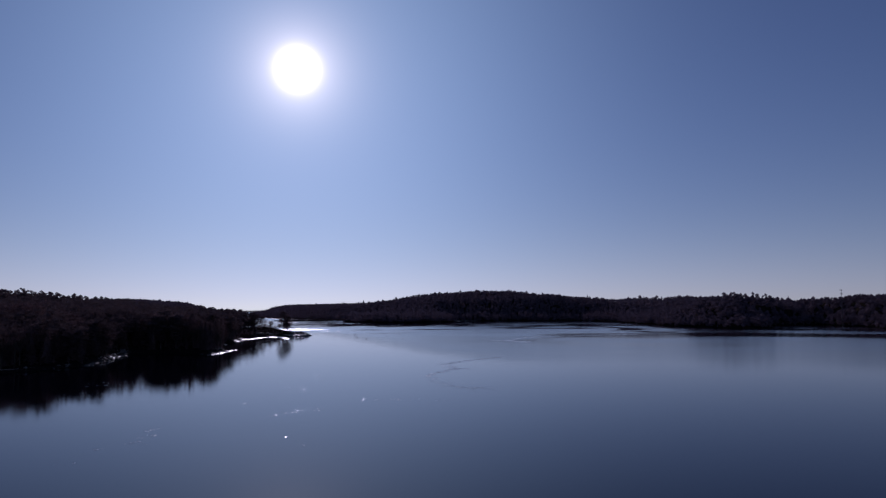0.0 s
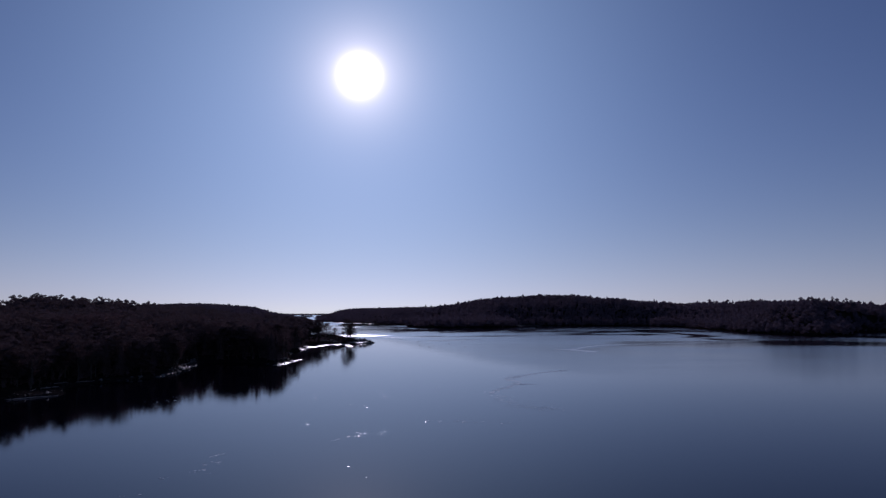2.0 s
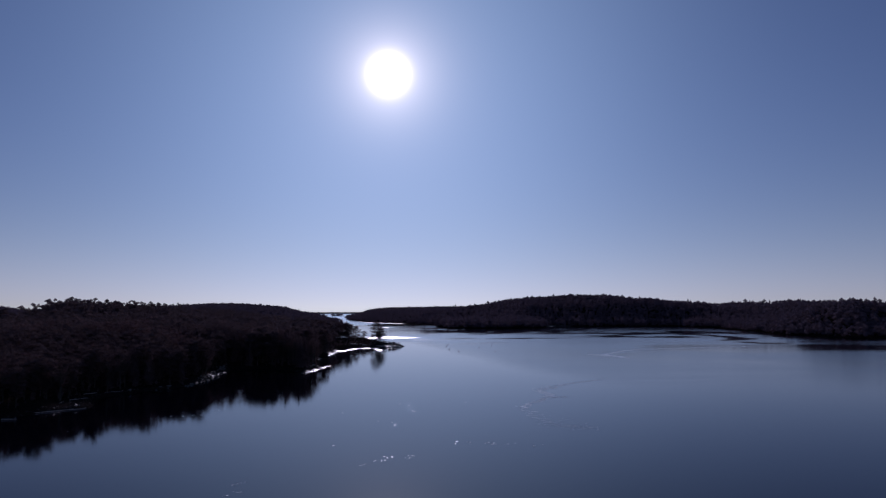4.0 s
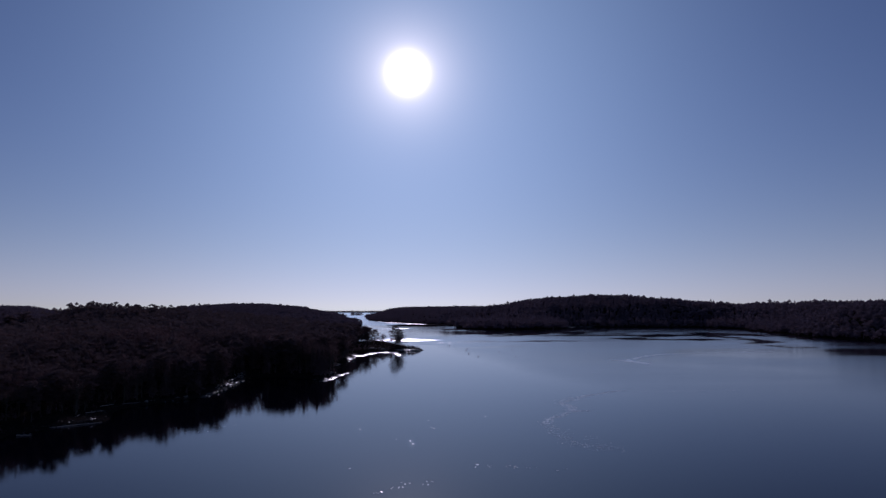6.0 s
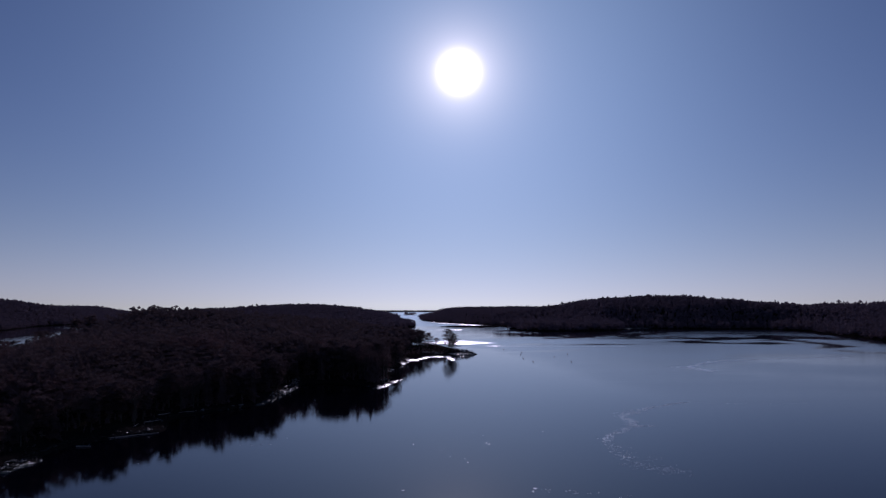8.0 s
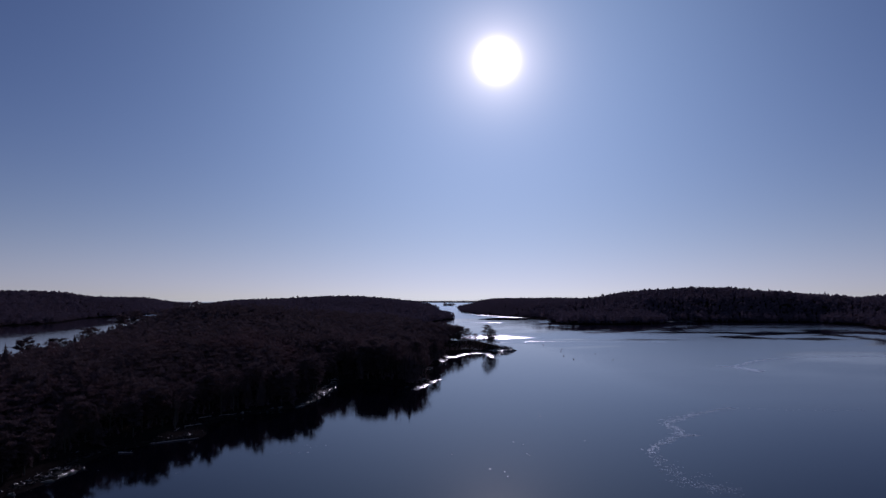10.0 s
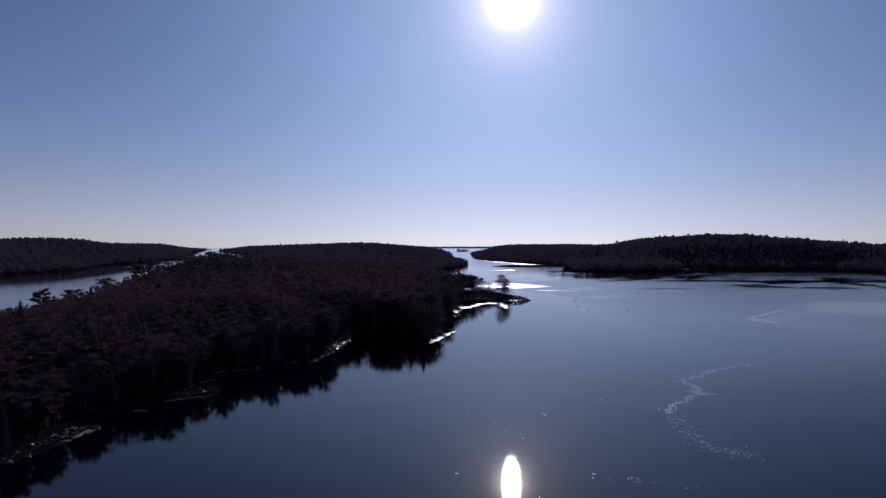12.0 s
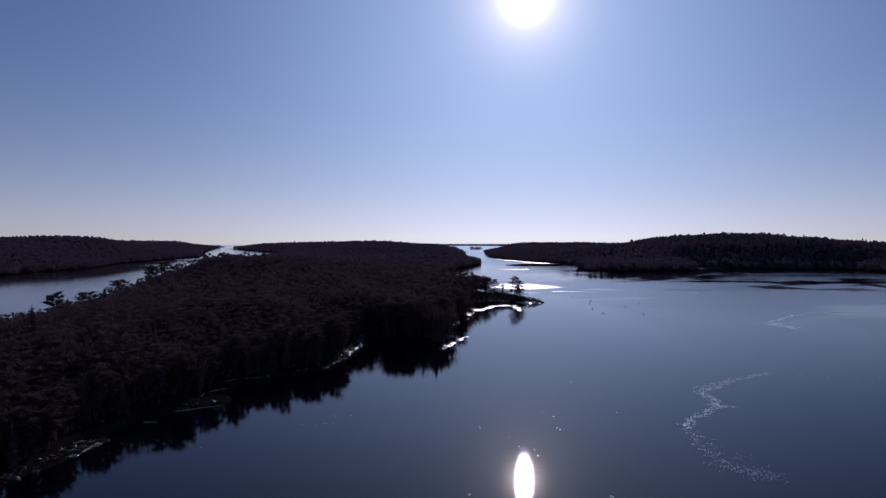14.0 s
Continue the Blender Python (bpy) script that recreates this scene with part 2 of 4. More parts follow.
# hills: land, centre, height, radius across x and y
HILLS = [
    (0, -205, 455, 10.2, 70, 95), (0, -150, 470, 6.5, 80, 120), (0, -130, 260, 5, 60, 120), (0, -330, 1420, 25, 200, 330), (0, -190, 1180, 6, 90, 160),
    (0, -700, 2600, 19, 420, 420), (0, -230, 760, 6, 120, 200), (0, -12, 462, 4.2, 24, 20),
    (1, -1000, 980, 30, 330, 420), (1, -850, 1255, 15, 100, 150), (1, -1250, 2000, 23, 420, 700),
    (2, 290, 1240, 26.5, 130, 170), (2, 420, 1150, 21.5, 130, 140), (2, 200, 1720, 19.5, 260, 420), (2, 480, 690, 15, 100, 110), (2, 520, 615, 13, 60, 80),
    (2, 660, 640, 22, 140, 150), (2, 700, 1050, 27, 220, 240), (2, 20, 2300, 18, 200, 500), (2, 130, 1250, 5.5, 110, 150),
    (5, -300, 4650, 3, 900, 200),
]
# wet flats that the tide has left: a line and the half width
FLATS = [([(-27, 398), (-24, 408), (-20, 422), (-14, 429), (-9, 429), (-5.5, 416), (-4.2, 400)], 2.7), ([(-32, 259), (-28, 270), (-25, 293)], 1.1),
         ([(-35, 326), (-33, 340)], 1.5), ([(-61.6, 218), (-61.0, 238), (-61.6, 256), (-63, 268)], 0.7), ([(-30, 372), (-29, 384)], 1.2), ([(238, 996), (252, 1024), (268, 1012)], 7)]
# open gravel beaches: a line and the half width
BEACHES = [([(-88, 112), (-87, 126), (-88, 136), (-90, 146), (-89, 153), (-84, 161)], 3.2), ([(-75, 167), (-78, 174), (-80, 182), (-81, 190), (-75, 199), (-66, 212)], 4.6)]
# where the trees begin behind the beaches: y and x
BANK = ((60, 113, 128, 141, 153, 160, 171, 180, 191, 200, 215), (-95, -89, -88, -90.5, -91.5, -88, -82.5, -82, -83, -76.5, -66))


def ring_distance(ring, x, y):
    """Distance to a ring, positive inside."""
    best, inside = np.full(x.shape, 1e12), np.zeros(x.shape, bool)
    for (ax, ay), (bx, by) in zip(ring, ring[1:] + ring[:1]):
        dx, dy = bx - ax, by - ay
        k = np.clip(((x - ax) * dx + (y - ay) * dy) / (dx * dx + dy * dy), 0, 1)
        best = np.minimum(best, (x - ax - k * dx) ** 2 + (y - ay - k * dy) ** 2)
        if dy:
            inside ^= ((ay > y) != (by > y)) & (x < ax + (y - ay) * dx / dy)
    d = np.sqrt(best)
    return np.where(inside, d, -d)


def waves(x, y, size, seed):
    r = np.random.RandomState(seed)
    total = np.zeros(x.shape)
    for k in range(7):
        a, p, s = r.uniform(0, 6.283), r.uniform(0, 6.283), size * r.uniform(0.6, 1.7)
        total += np.sin((x * math.cos(a) + y * math.sin(a)) * 6.283 / s + p)
    return total / 7 ** 0.5


def step(v):
    v = np.clip(v, 0, 1)
    return v * v * (3 - 2 * v)


def ragged(x, y):
    """How far a wet flat reaches beside its line, in shares of its half width."""
    return np.clip(1.0 + 0.5 * waves(x, y, 9, 14) + 0.3 * waves(x, y, 4.5, 15), 0.25, 1.9)


def land_height(x, y):
    """Height of the ground, the land it belongs to, and how far inland it lies."""
    x, y = np.asarray(x, float), np.asarray(y, float)
    z, which, inland = np.full(x.shape, -4.0), np.full(x.shape, -1), np.full(x.shape, -1e9)
    for k, ring in enumerate(LANDS):
        d = ring_distance(ring, x, y)
        reach = 1.0 + d / 900.0
        d = d + 1.6 * waves(x, y, 23, 5) * np.clip(np.hypot(x, y) / 250, 0.5, 3)
        near = d > inland
        hill = sum(h * np.exp(-((x - cx) / sx) ** 2 - ((y - cy) / sy) ** 2) for n, cx, cy, h, sx, sy in HILLS if n == k) + 1.5
        shelf = 1.7 * (1 - np.exp(-np.maximum(d, 0) / 2.2))
        up = shelf + hill * step(d / np.where(y < 700, 45.0, 90.0)) + step(d / 15) * 0.5 * waves(x, y, 14, 9)
        here = np.where(d > 0, up, np.maximum(0.22 * d, -4.0))
        z, inland = np.where(near, here, z), np.where(near, d, inland)
        which = np.where(near & (d > 0), k, which)
    for points, half in BEACHES:
        f = step(1.6 - near_line(points, x, y) / half) * (z > 0.1)
        z = z * (1 - f) + f * (0.5 + 0.12 * waves(x, y, 4, 6))
    for points, half in FLATS:
        f = step(1.7 - near_line(points, x, y) / (half * ragged(x, y)))
        z = z * (1 - f) + f * (0.10 + 0.05 * waves(x, y, 6, 3))
    return z, which, inland


def near_line(points, x, y):
    best = np.full(x.shape, 1e12)
    for (ax, ay), (bx, by) in zip(points, points[1:]):
        dx, dy = bx - ax, by - ay
        k = np.clip(((x - ax) * dx + (y - ay) * dy) / (dx * dx + dy * dy), 0, 1)
        best = np.minimum(best, np.hypot(x - ax - k * dx, y - ay - k * dy))
    return best


def lines(*spans):
    """Grid lines: start, end, step, joined in order."""
    out = []
    for a, b, gap in spans:
        out += list(np.linspace(a, b, max(2, round((b - a) / gap) + 1)))[:-1]
    return np.array(out + [spans[-1][1]])


def sheet(name, xs, ys, height, material):
    gx, gy = np.meshgrid(xs, ys)
    nx, ny = len(xs), len(ys)
    z = height(gx, gy)
    me = bpy.data.meshes.new(name)
    k = (np.arange(ny - 1)[:, None] * nx + np.arange(nx - 1)[None]).ravel()
    fill(me, np.stack([gx.ravel(), gy.ravel(), z.ravel()], 1), np.stack([k, k + 1, k + nx + 1, k + nx], 1))
    me.materials.append(material)
    me.shade_smooth()
    return new(name, me), gx.ravel(), gy.ravel()


def fill(me, verts, faces):
    """A mesh from arrays; all faces have the same number of corners."""
    n = faces.shape[1]
    me.vertices.add(len(verts))
    me.vertices.foreach_set("co", np.asarray(verts, np.float32).ravel())
    me.loops.add(faces.size)
    me.loops.foreach_set("vertex_index", np.asarray(faces, np.int32).ravel())
    me.polygons.add(len(faces))
    me.polygons.foreach_set("loop_start", np.arange(0, faces.size, n, dtype=np.int32))
    me.update(calc_edges=True)
    me.validate()


ground, gx, gy = sheet("ground", lines((-4900, -700, 70), (-700, -320, 14), (-320, -104, 6), (-104, 22, 2.1), (22, 110, 7), (110, 700, 9), (700, 4900, 70)),
                     lines((-1500, 60, 80), (60, 96, 6), (96, 300, 2.4), (300, 475, 2.0), (475, 700, 8), (700, 1300, 8), (1300, 3300, 32), (3300, 4920, 60)),
                     lambda x, y: land_height(x, y)[0], GROUND)
wet_flat = np.zeros(len(gx))
for flat_line, flat_half in FLATS:
    wet_flat = np.maximum(wet_flat, step(1.5 - near_line(flat_line, gx, gy) / (flat_half * ragged(gx, gy))))
ground.data.attributes.new("wet_flat", "FLOAT", "POINT").data.foreach_set("value", wet_flat.astype(np.float32))
tagged(ground, "dark forest floor and rocky tidal shore around the inlet", "ground", kind="structure")


def breeze(x, y):
    """How ruffled the water is: glassy near the point, wind-ruffled further out, with smooth slicks."""
    wob = waves(x, y, 160, 21)
    far = 0.8 * step((np.hypot(x - 20, y) + 22 * wob - 160) / 150) + 0.2 * step((np.hypot(x - 20, y) + 22 * wob - 380) / 140)
    lee = step((x - 0.12 * (450 - y) - 14) / 40)
    open_water = far * np.where(y < 520, lee, 1.0) * step((x + 230) / 60 + step((y - 1100) / 200) * 9)
    # the lee of the far cove
    open_water = open_water * (0.30 + 0.70 * step(near_line([(212, 415), (250, 422), (300, 420), (360, 390), (430, 330)], x, y) / 34 - 0.75 + 0.2 * wob))
    arm = step((-x - 240) / 40) * step((y - 800) / 300)
    r = np.maximum(open_water, 0.5 * arm * (0.6 + 0.4 * step(wob)))
    # the arm lies ruffled in the middle and glassy under the far wood
    under = step((-x - 424 - 0.21 * (y - 537) + 12 * wob) / 40 + 0.5)
    r = r + step((-x - 240) / 40) * step((1000 - y) / 150) * (0.35 - 0.70 * under)
    for points, width, calm in (
            ([(142, 700), (200, 705), (236, 695), (265, 690), (290, 692), (324, 712), (345, 692), (368, 676)], 9, -0.08), ([(250, 690), (292, 694), (335, 712)], 28, 0.0), ([(56, 764), (90, 756), (120, 766), (150, 800)], 62, 0.05),
            ([(200, 622), (240, 602), (275, 600)], 15, 0.1), ([(311, 650), (306, 580), (305, 560), (287, 543), (271, 529)], 9, -0.05), ([(274, 495), (270, 477), (283, 478)], 10, -0.05),
            ([(26, 800), (60, 772), (110, 784), (142, 824), (185, 890)], 48, 0.04), ([(55, 573), (97, 573), (140, 580)], 9, 0.1), ([(150, 812), (172, 804), (200, 860)], 18, 0.10), ([(205, 912), (272, 915)], 25, 0.12),
            ([(60, 925), (110, 880), (160, 872), (210, 895), (245, 960)], 30, 0.30), ([(330, 760), (390, 690), (388, 600), (400, 540)], 24, 0.45), ([(420, 530), (500, 480), (540, 420)], 26, 0.3),
            ([(-40, 560), (40, 735), (120, 760)], 6, 0.5), ([(118, 352), (150, 384), (193, 410), (300, 440)], 8, 0.6), ([(120, 338), (165, 312)], 14, 0.7),
            ([(20, 470), (90, 500)], 7, 0.4)):
        r = r * (calm + (1 - calm) * step((near_line(points, x, y) + 0.55 * width * waves(x, y, 38, 8)) / width - 0.4))
    # calm water between the point and the spit
    r = r * (1 - 0.7 * step((x + 110) / 30) * step((75 - x) / 40) * step((y - 655) / 40) * step((1140 - y) / 50))
    # cat's-paws under the sun, behind the point and beyond the spit
    for points, width in (([(-24, 606), (0, 604), (6, 600)], 40), ([(-38, 942), (0, 946)], 9), ([(-60, 1410), (-20, 1310), (50, 1160)], 26), ([(-150, 1900), (-190, 2600)], 50)):
        r = np.maximum(r, 1.38 * step(1.5 - near_line(points, x, y) / width - 0.25 * wob))
    return r


water, wx, wy = sheet("water", lines((-4900, -800, 100), (-800, -60, 20), (-60, 640, 7), (640, 4900, 100)),
                      lines((-1500, 200, 100), (200, 340, 14), (340, 1150, 6), (1150, 2600, 40), (2600, 4920, 150)), lambda x, y: x * 0.0, WATER)
water.data.attributes.new("ripple", "FLOAT", "POINT").data.foreach_set("value", breeze(wx, wy).astype(np.float32))
tagged(water, "calm blue sea inlet, glassy near shore and ruffled further out", "water", kind="structure")


# ---- trees ----
class Shape:
    """Triangles gathered into one mesh."""

    def __init__(self):
        self.v, self.f = [], []

    def tri(self, a, b, c):
        n = len(self.v)
        self.v += [a, b, c]
        self.f.append((n, n + 1, n + 2))

    def tube(self, points, radii, sides=5):
        n = len(self.v)
        for i, (p, r) in enumerate(zip(points, radii)):
            along = Vector(points[min(i + 1, len(points) - 1)]) - Vector(points[max(i - 1, 0)])
            q = along.to_track_quat("Z", "Y")
            for k in range(sides):
                a = 6.2832 * k / sides
                self.v.append(tuple(Vector(p) + q @ Vector((math.cos(a) * r, math.sin(a) * r, 0))))
        for i in range(len(points) - 1):
            for k in range(sides):
                a, b = n + i * sides + k, n + i * sides + (k + 1) % sides
                self.f += [(a, b, b + sides), (a, b + sides, a + sides)]

    def spray(self, at, way, length, width, droop, r):
        """A bough of needles or leaves: a ragged, folded feather that hangs a little."""
        side = way.cross(Vector((0, 0, 1))).normalized()
        tip = at + way * length + Vector((0, 0, -droop * length))
        mid = at + way * length * r.uniform(0.45, 0.6) + Vector((0, 0, -0.25 * droop * length + 0.05 * length))
        w = width * r.uniform(0.7, 1.2)
        low = mid - Vector((0, 0, 0.55 * w))
        self.tri(tuple(at), tuple(mid + side * w - way * 0.1 * length), tuple(tip))
        self.tri(tuple(at), tuple(tip), tuple(mid - side * w * r.uniform(0.7, 1.1)))
        self.tri(tuple(at + Vector((0, 0, 0.1 * w))), tuple(tip), tuple(low))

    def lump(self, at, wide, high, r, sides=6):
        """A ragged closed clump of foliage."""
        ring = []
        for k in range(sides):
            a, q = 6.283 * k / sides + r.uniform(-0.3, 0.3), wide * r.uniform(0.7, 1.2)
            ring.append((at.x + math.cos(a) * q, at.y + math.sin(a) * q, at.z + high * r.uniform(-0.3, 0.3)))
        top = (at.x + r.uniform(-0.3, 0.3) * wide, at.y + r.uniform(-0.3, 0.3) * wide, at.z + high * r.uniform(0.7, 1.1))
        low = (at.x, at.y, at.z - high * r.uniform(0.4, 0.8))
        for k in range(sides):
            self.tri(ring[k], ring[(k + 1) % sides], top)
            self.tri(ring[(k + 1) % sides], ring[k], low)

    def arrays(self):
        return np.array(self.v, np.float32), np.array(self.f, np.int32)

    def mesh(self, name, material):
        me = bpy.data.meshes.new(name)
        fill(me, *self.arrays())
        me.materials.append(material)
        return me


def spruce(seed, levels, boughs, bare=0.10, slim=0.24):
    """A spruce one metre high: its trunk and its crown."""
    r = random.Random(seed)
    trunk, crown = Shape(), Shape()
    lean = Vector((r.uniform(-0.03, 0.03), r.uniform(-0.03, 0.03), 0))
    trunk.tube([(lean.x * h, lean.y * h, h - 0.03 * (h == 0)) for h in (0, 0.3, 0.65, 0.97)], [0.017, 0.013, 0.008, 0.002], 5)
    for i in range(4):
        h = bare + (0.9 - bare) * i / 4
        ring = []
        for k in range(7):
            a, q = 6.283 * k / 7 + r.uniform(-0.3, 0.3), slim * (1 - h) ** 0.75 * r.uniform(0.5, 0.85)
            ring.append((lean.x * h + math.cos(a) * q, lean.y * h + math.sin(a) * q, h + r.uniform(-0.05, 0.04)))
        for k in range(7):
            crown.tri(ring[k], ring[(k + 1) % 7], (lean.x, lean.y, min(0.97, h + 0.42)))
    for i in range(levels):
        h = bare + (0.98 - bare) * i / (levels - 1)
        reach = slim * (1 - h) ** 0.75 * r.uniform(0.75, 1.2) + 0.018
        turn = r.uniform(0, 6.28)
        for k in range(boughs):
            if r.random() < 0.12:
                continue
            a = turn + 6.283 * k / boughs + r.uniform(-0.3, 0.3)
            way = Vector((math.cos(a), math.sin(a), r.uniform(-0.05, 0.25)))
            crown.spray(lean * h + Vector((0, 0, h + r.uniform(-0.02, 0.02))), way, reach * r.uniform(0.7, 1.15), reach * 0.34, r.uniform(0.1, 0.45), r)
    crown.spray(lean + Vector((0, 0, 0.93)), Vector((0.1, 0.05, 1)), 0.09, 0.012, -0.1, r)
    return trunk, crown


def pine(seed, limbs=20, tufts=16, bare=0.28):
    """An old pine one metre high, with a bare lower trunk and flat tiers of needle clumps."""
    r = random.Random(seed)
    trunk, crown = Shape(), Shape()
    bend = [Vector((r.uniform(-0.02, 0.02), r.uniform(-0.02, 0.02), h)) for h in (-0.03, 0.3, 0.6, 0.96)]
    trunk.tube([tuple(b) for b in bend], [0.020, 0.016, 0.011, 0.003], 6)
    for i in range(limbs):
        h = bare + (0.95 - bare) * (i + r.uniform(-0.3, 0.3)) / (limbs - 1)
        a = i * 2.4 + r.uniform(-0.5, 0.5)
        reach = (0.12 + 0.17 * math.sin(3.1 * min(1, (1.02 - h) / (1 - bare)) ** 0.8)) * r.uniform(0.6, 1.15)
        base = Vector((0, 0, h))
        end = base + Vector((math.cos(a) * reach, math.sin(a) * reach, reach * r.uniform(0.0, 0.35)))
        trunk.tube([tuple(base), tuple(base.lerp(end, 0.5) + Vector((0, 0, -0.01))), tuple(end)], [0.006, 0.004, 0.0015], 3)
        crown.lump(base.lerp(end, 0.8), r.uniform(0.085, 0.125), r.uniform(0.05, 0.075), r)
        crown.lump(base.lerp(end, 0.35), 0.085, 0.065, r, 5)
        for _ in range(tufts):
            at = base.lerp(end, r.uniform(0.3, 1.0)) + Vector((r.gauss(0, 0.035), r.gauss(0, 0.035), r.gauss(0.012, 0.022)))
            b = r.uniform(0, 6.28)
            crown.spray(at, Vector((math.cos(b), math.sin(b), r.uniform(0.0, 0.8))), r.uniform(0.06, 0.11), 0.03, r.uniform(-0.2, 0.3), r)
    for _ in range(30):
        b = r.uniform(0, 6.28)
        crown.spray(bend[3] + Vector((r.gauss(0, 0.03), r.gauss(0, 0.03), r.uniform(-0.08, 0.03))), Vector((math.cos(b), math.sin(b), 0.8)), 0.05, 0.016, 0, r)
    return trunk, crown


def broad_pine(seed, limbs=50, tufts=22):
    """An old open-grown pine one metre high: two stems and uneven limbs that shorten towards the top, with air between them."""
    r = random.Random(seed)
    trunk, crown = Shape(), Shape()
    trunk.tube([(0, 0, -0.03), (0.02, 0, 0.3), (-0.01, 0.01, 0.6), (0.01, 0, 0.97)], [0.024, 0.019, 0.012, 0.003], 6)
    trunk.tube([(0.03, 0.02, -0.03), (0.10, 0.02, 0.25), (0.14, 0.03, 0.5), (0.16, 0.02, 0.66)], [0.018, 0.014, 0.009, 0.003], 6)
    for i in range(limbs):
        h = 0.16 + 0.80 * (i + r.uniform(-0.4, 0.4)) / (limbs - 1)
        a = i * 2.4 + r.uniform(-0.6, 0.6)
        reach = 0.60 * max(0.05, 1.05 - h) ** 0.58 * (0.8 + 0.2 * min(1.0, (h - 0.12) / 0.15)) * r.choice((0.55, 0.75, 0.9, 1.05))
        base = Vector((0.04 if h < 0.6 else 0.005, 0, h))
        end = base + Vector((math.cos(a) * reach, math.sin(a) * reach, reach * r.uniform(-0.15, 0.35)))
        trunk.tube([tuple(base), tuple(base.lerp(end, 0.5) + Vector((0, 0, -0.01))), tuple(end)], [0.007, 0.004, 0.0015], 3)
        for k in range(tufts):
            at = base.lerp(end, r.uniform(0.25, 1.0)) + Vector((r.gauss(0, 0.022), r.gauss(0, 0.022), r.gauss(0.008, 0.014)))
            b = a + r.uniform(-1.5, 1.5)
            crown.spray(at, Vector((math.cos(b), math.sin(b), r.uniform(-0.05, 0.6))), r.uniform(0.05, 0.09), 0.026, r.uniform(-0.1, 0.3), r)
        crown.lump(base.lerp(end, 0.4), 0.05, 0.035, r, 5)
    for _ in range(24):
        b = r.uniform(0, 6.28)
        crown.spray(Vector((0.01 + r.gauss(0, 0.02), r.gauss(0, 0.02), r.uniform(0.9, 0.98))), Vector((math.cos(b), math.sin(b), 0.9)), 0.045, 0.016, 0, r)
    return trunk, crown


def oak(seed, limbs=9, leaves=260):
    """A spreading oak one metre high that keeps part of its brown leaves."""
    r = random.Random(seed)
    trunk, crown = Shape(), Shape()
    trunk.tube([(0, 0, -0.03), (0.01, 0, 0.3), (0.02, 0.01, 0.62), (0.02, 0.02, 0.85)], [0.024, 0.018, 0.010, 0.003], 6)
    for i in range(limbs):
        a, h = i * 2.4 + r.uniform(-0.4, 0.4), r.uniform(0.28, 0.7)
        reach = r.uniform(0.2, 0.33) * (1.15 - h * 0.6)
        base = Vector((0.015, 0.005, h))
        end = base + Vector((math.cos(a) * reach, math.sin(a) * reach, reach * r.uniform(0.5, 1.1)))
        knee = base.lerp(end, 0.5) + Vector((0, 0, -0.02))
        trunk.tube([tuple(base), tuple(knee), tuple(end)], [0.009, 0.006, 0.002], 4)
        for _ in range(3):
            twig = knee.lerp(end, r.uniform(0, 0.9))
            trunk.tube([tuple(twig), tuple(twig + Vector((r.uniform(-0.12, 0.12), r.uniform(-0.12, 0.12), r.uniform(0.03, 0.14))))], [0.004, 0.001], 3)
        for _ in range(leaves // limbs):
            at = base.lerp(end, r.uniform(0.45, 1.1)) + Vector((r.gauss(0, 0.06), r.gauss(0, 0.06), r.gauss(0.02, 0.05)))
            b = r.uniform(0, 6.28)
            crown.spray(at, Vector((math.cos(b), math.sin(b), r.uniform(-0.2, 0.6))), r.uniform(0.03, 0.055), 0.02, r.uniform(-0.2, 0.4), r)
    return trunk, crown


def dome(seed, lumps, sprays, fine=1.0):
    """A rounded crown one metre high, as pine and bare hardwood make in a close stand."""
    r = random.Random(seed)
    s = Shape()
    for i in range(lumps):
        h = 0.25 + 0.66 * (i + 0.5) / lumps
        a, q = i * 2.4 + r.uniform(-0.4, 0.4), 0.24 * math.sin(3.14 * min(1, (1.05 - h) * 1.05)) ** 0.7 * r.uniform(0.5, 1.1)
        at = Vector((math.cos(a) * q, math.sin(a) * q, h))
        s.lump(at, (r.uniform(0.05, 0.08) if sprays else r.uniform(0.07, 0.11)) * (1.25 - (0.6 if sprays else 0.3) * h), r.uniform(0.04, 0.07) if sprays else r.uniform(0.08, 0.12), r, 5)
        for _ in range(sprays):
            b = r.uniform(0, 6.28)
            out = Vector((math.cos(b), math.sin(b), r.uniform(-0.1, 0.45)))
            s.spray(at + out * (0.04 + 0.05 * (1 - fine)), out, r.uniform(0.07, 0.13) * fine, 0.028 * fine, r.uniform(-0.1, 0.4), r)
    s.lump(Vector((0, 0, 0.40)), 0.15, 0.24, r)
    s.lump(Vector((0, 0, 0.63)), 0.11, 0.15, r)
    return s


def far_tree(seed, broad):
    """A crown for woods a kilometre off: a few ragged tiers."""
    r = random.Random(seed)
    s = Shape()
    if broad:
        for h, wide, high in ((0.36, 0.36, 0.42), (0.72, 0.26, 0.24)):
            s.lump(Vector((r.uniform(-0.12, 0.12), r.uniform(-0.12, 0.12), h)), wide, high, r, 5)
        return s
    for i in range(3):
        low, high, reach = 0.05 + 0.28 * i, 0.45 + 0.28 * i, 0.26 - 0.06 * i
        top = (r.uniform(-0.03, 0.03), r.uniform(-0.03, 0.03), min(high, 1.0) + r.uniform(-0.05, 0.02))
        ring = [(math.cos(a) * reach * q, math.sin(a) * reach * q, low + r.uniform(-0.05, 0.08)) for a, q in
                ((6.283 * k / 6 + r.uniform(-0.3, 0.3), r.uniform(0.65, 1.15)) for k in range(6))]
        for k in range(6):
            s.tri(ring[k], ring[(k + 1) % 6], top)
    return s


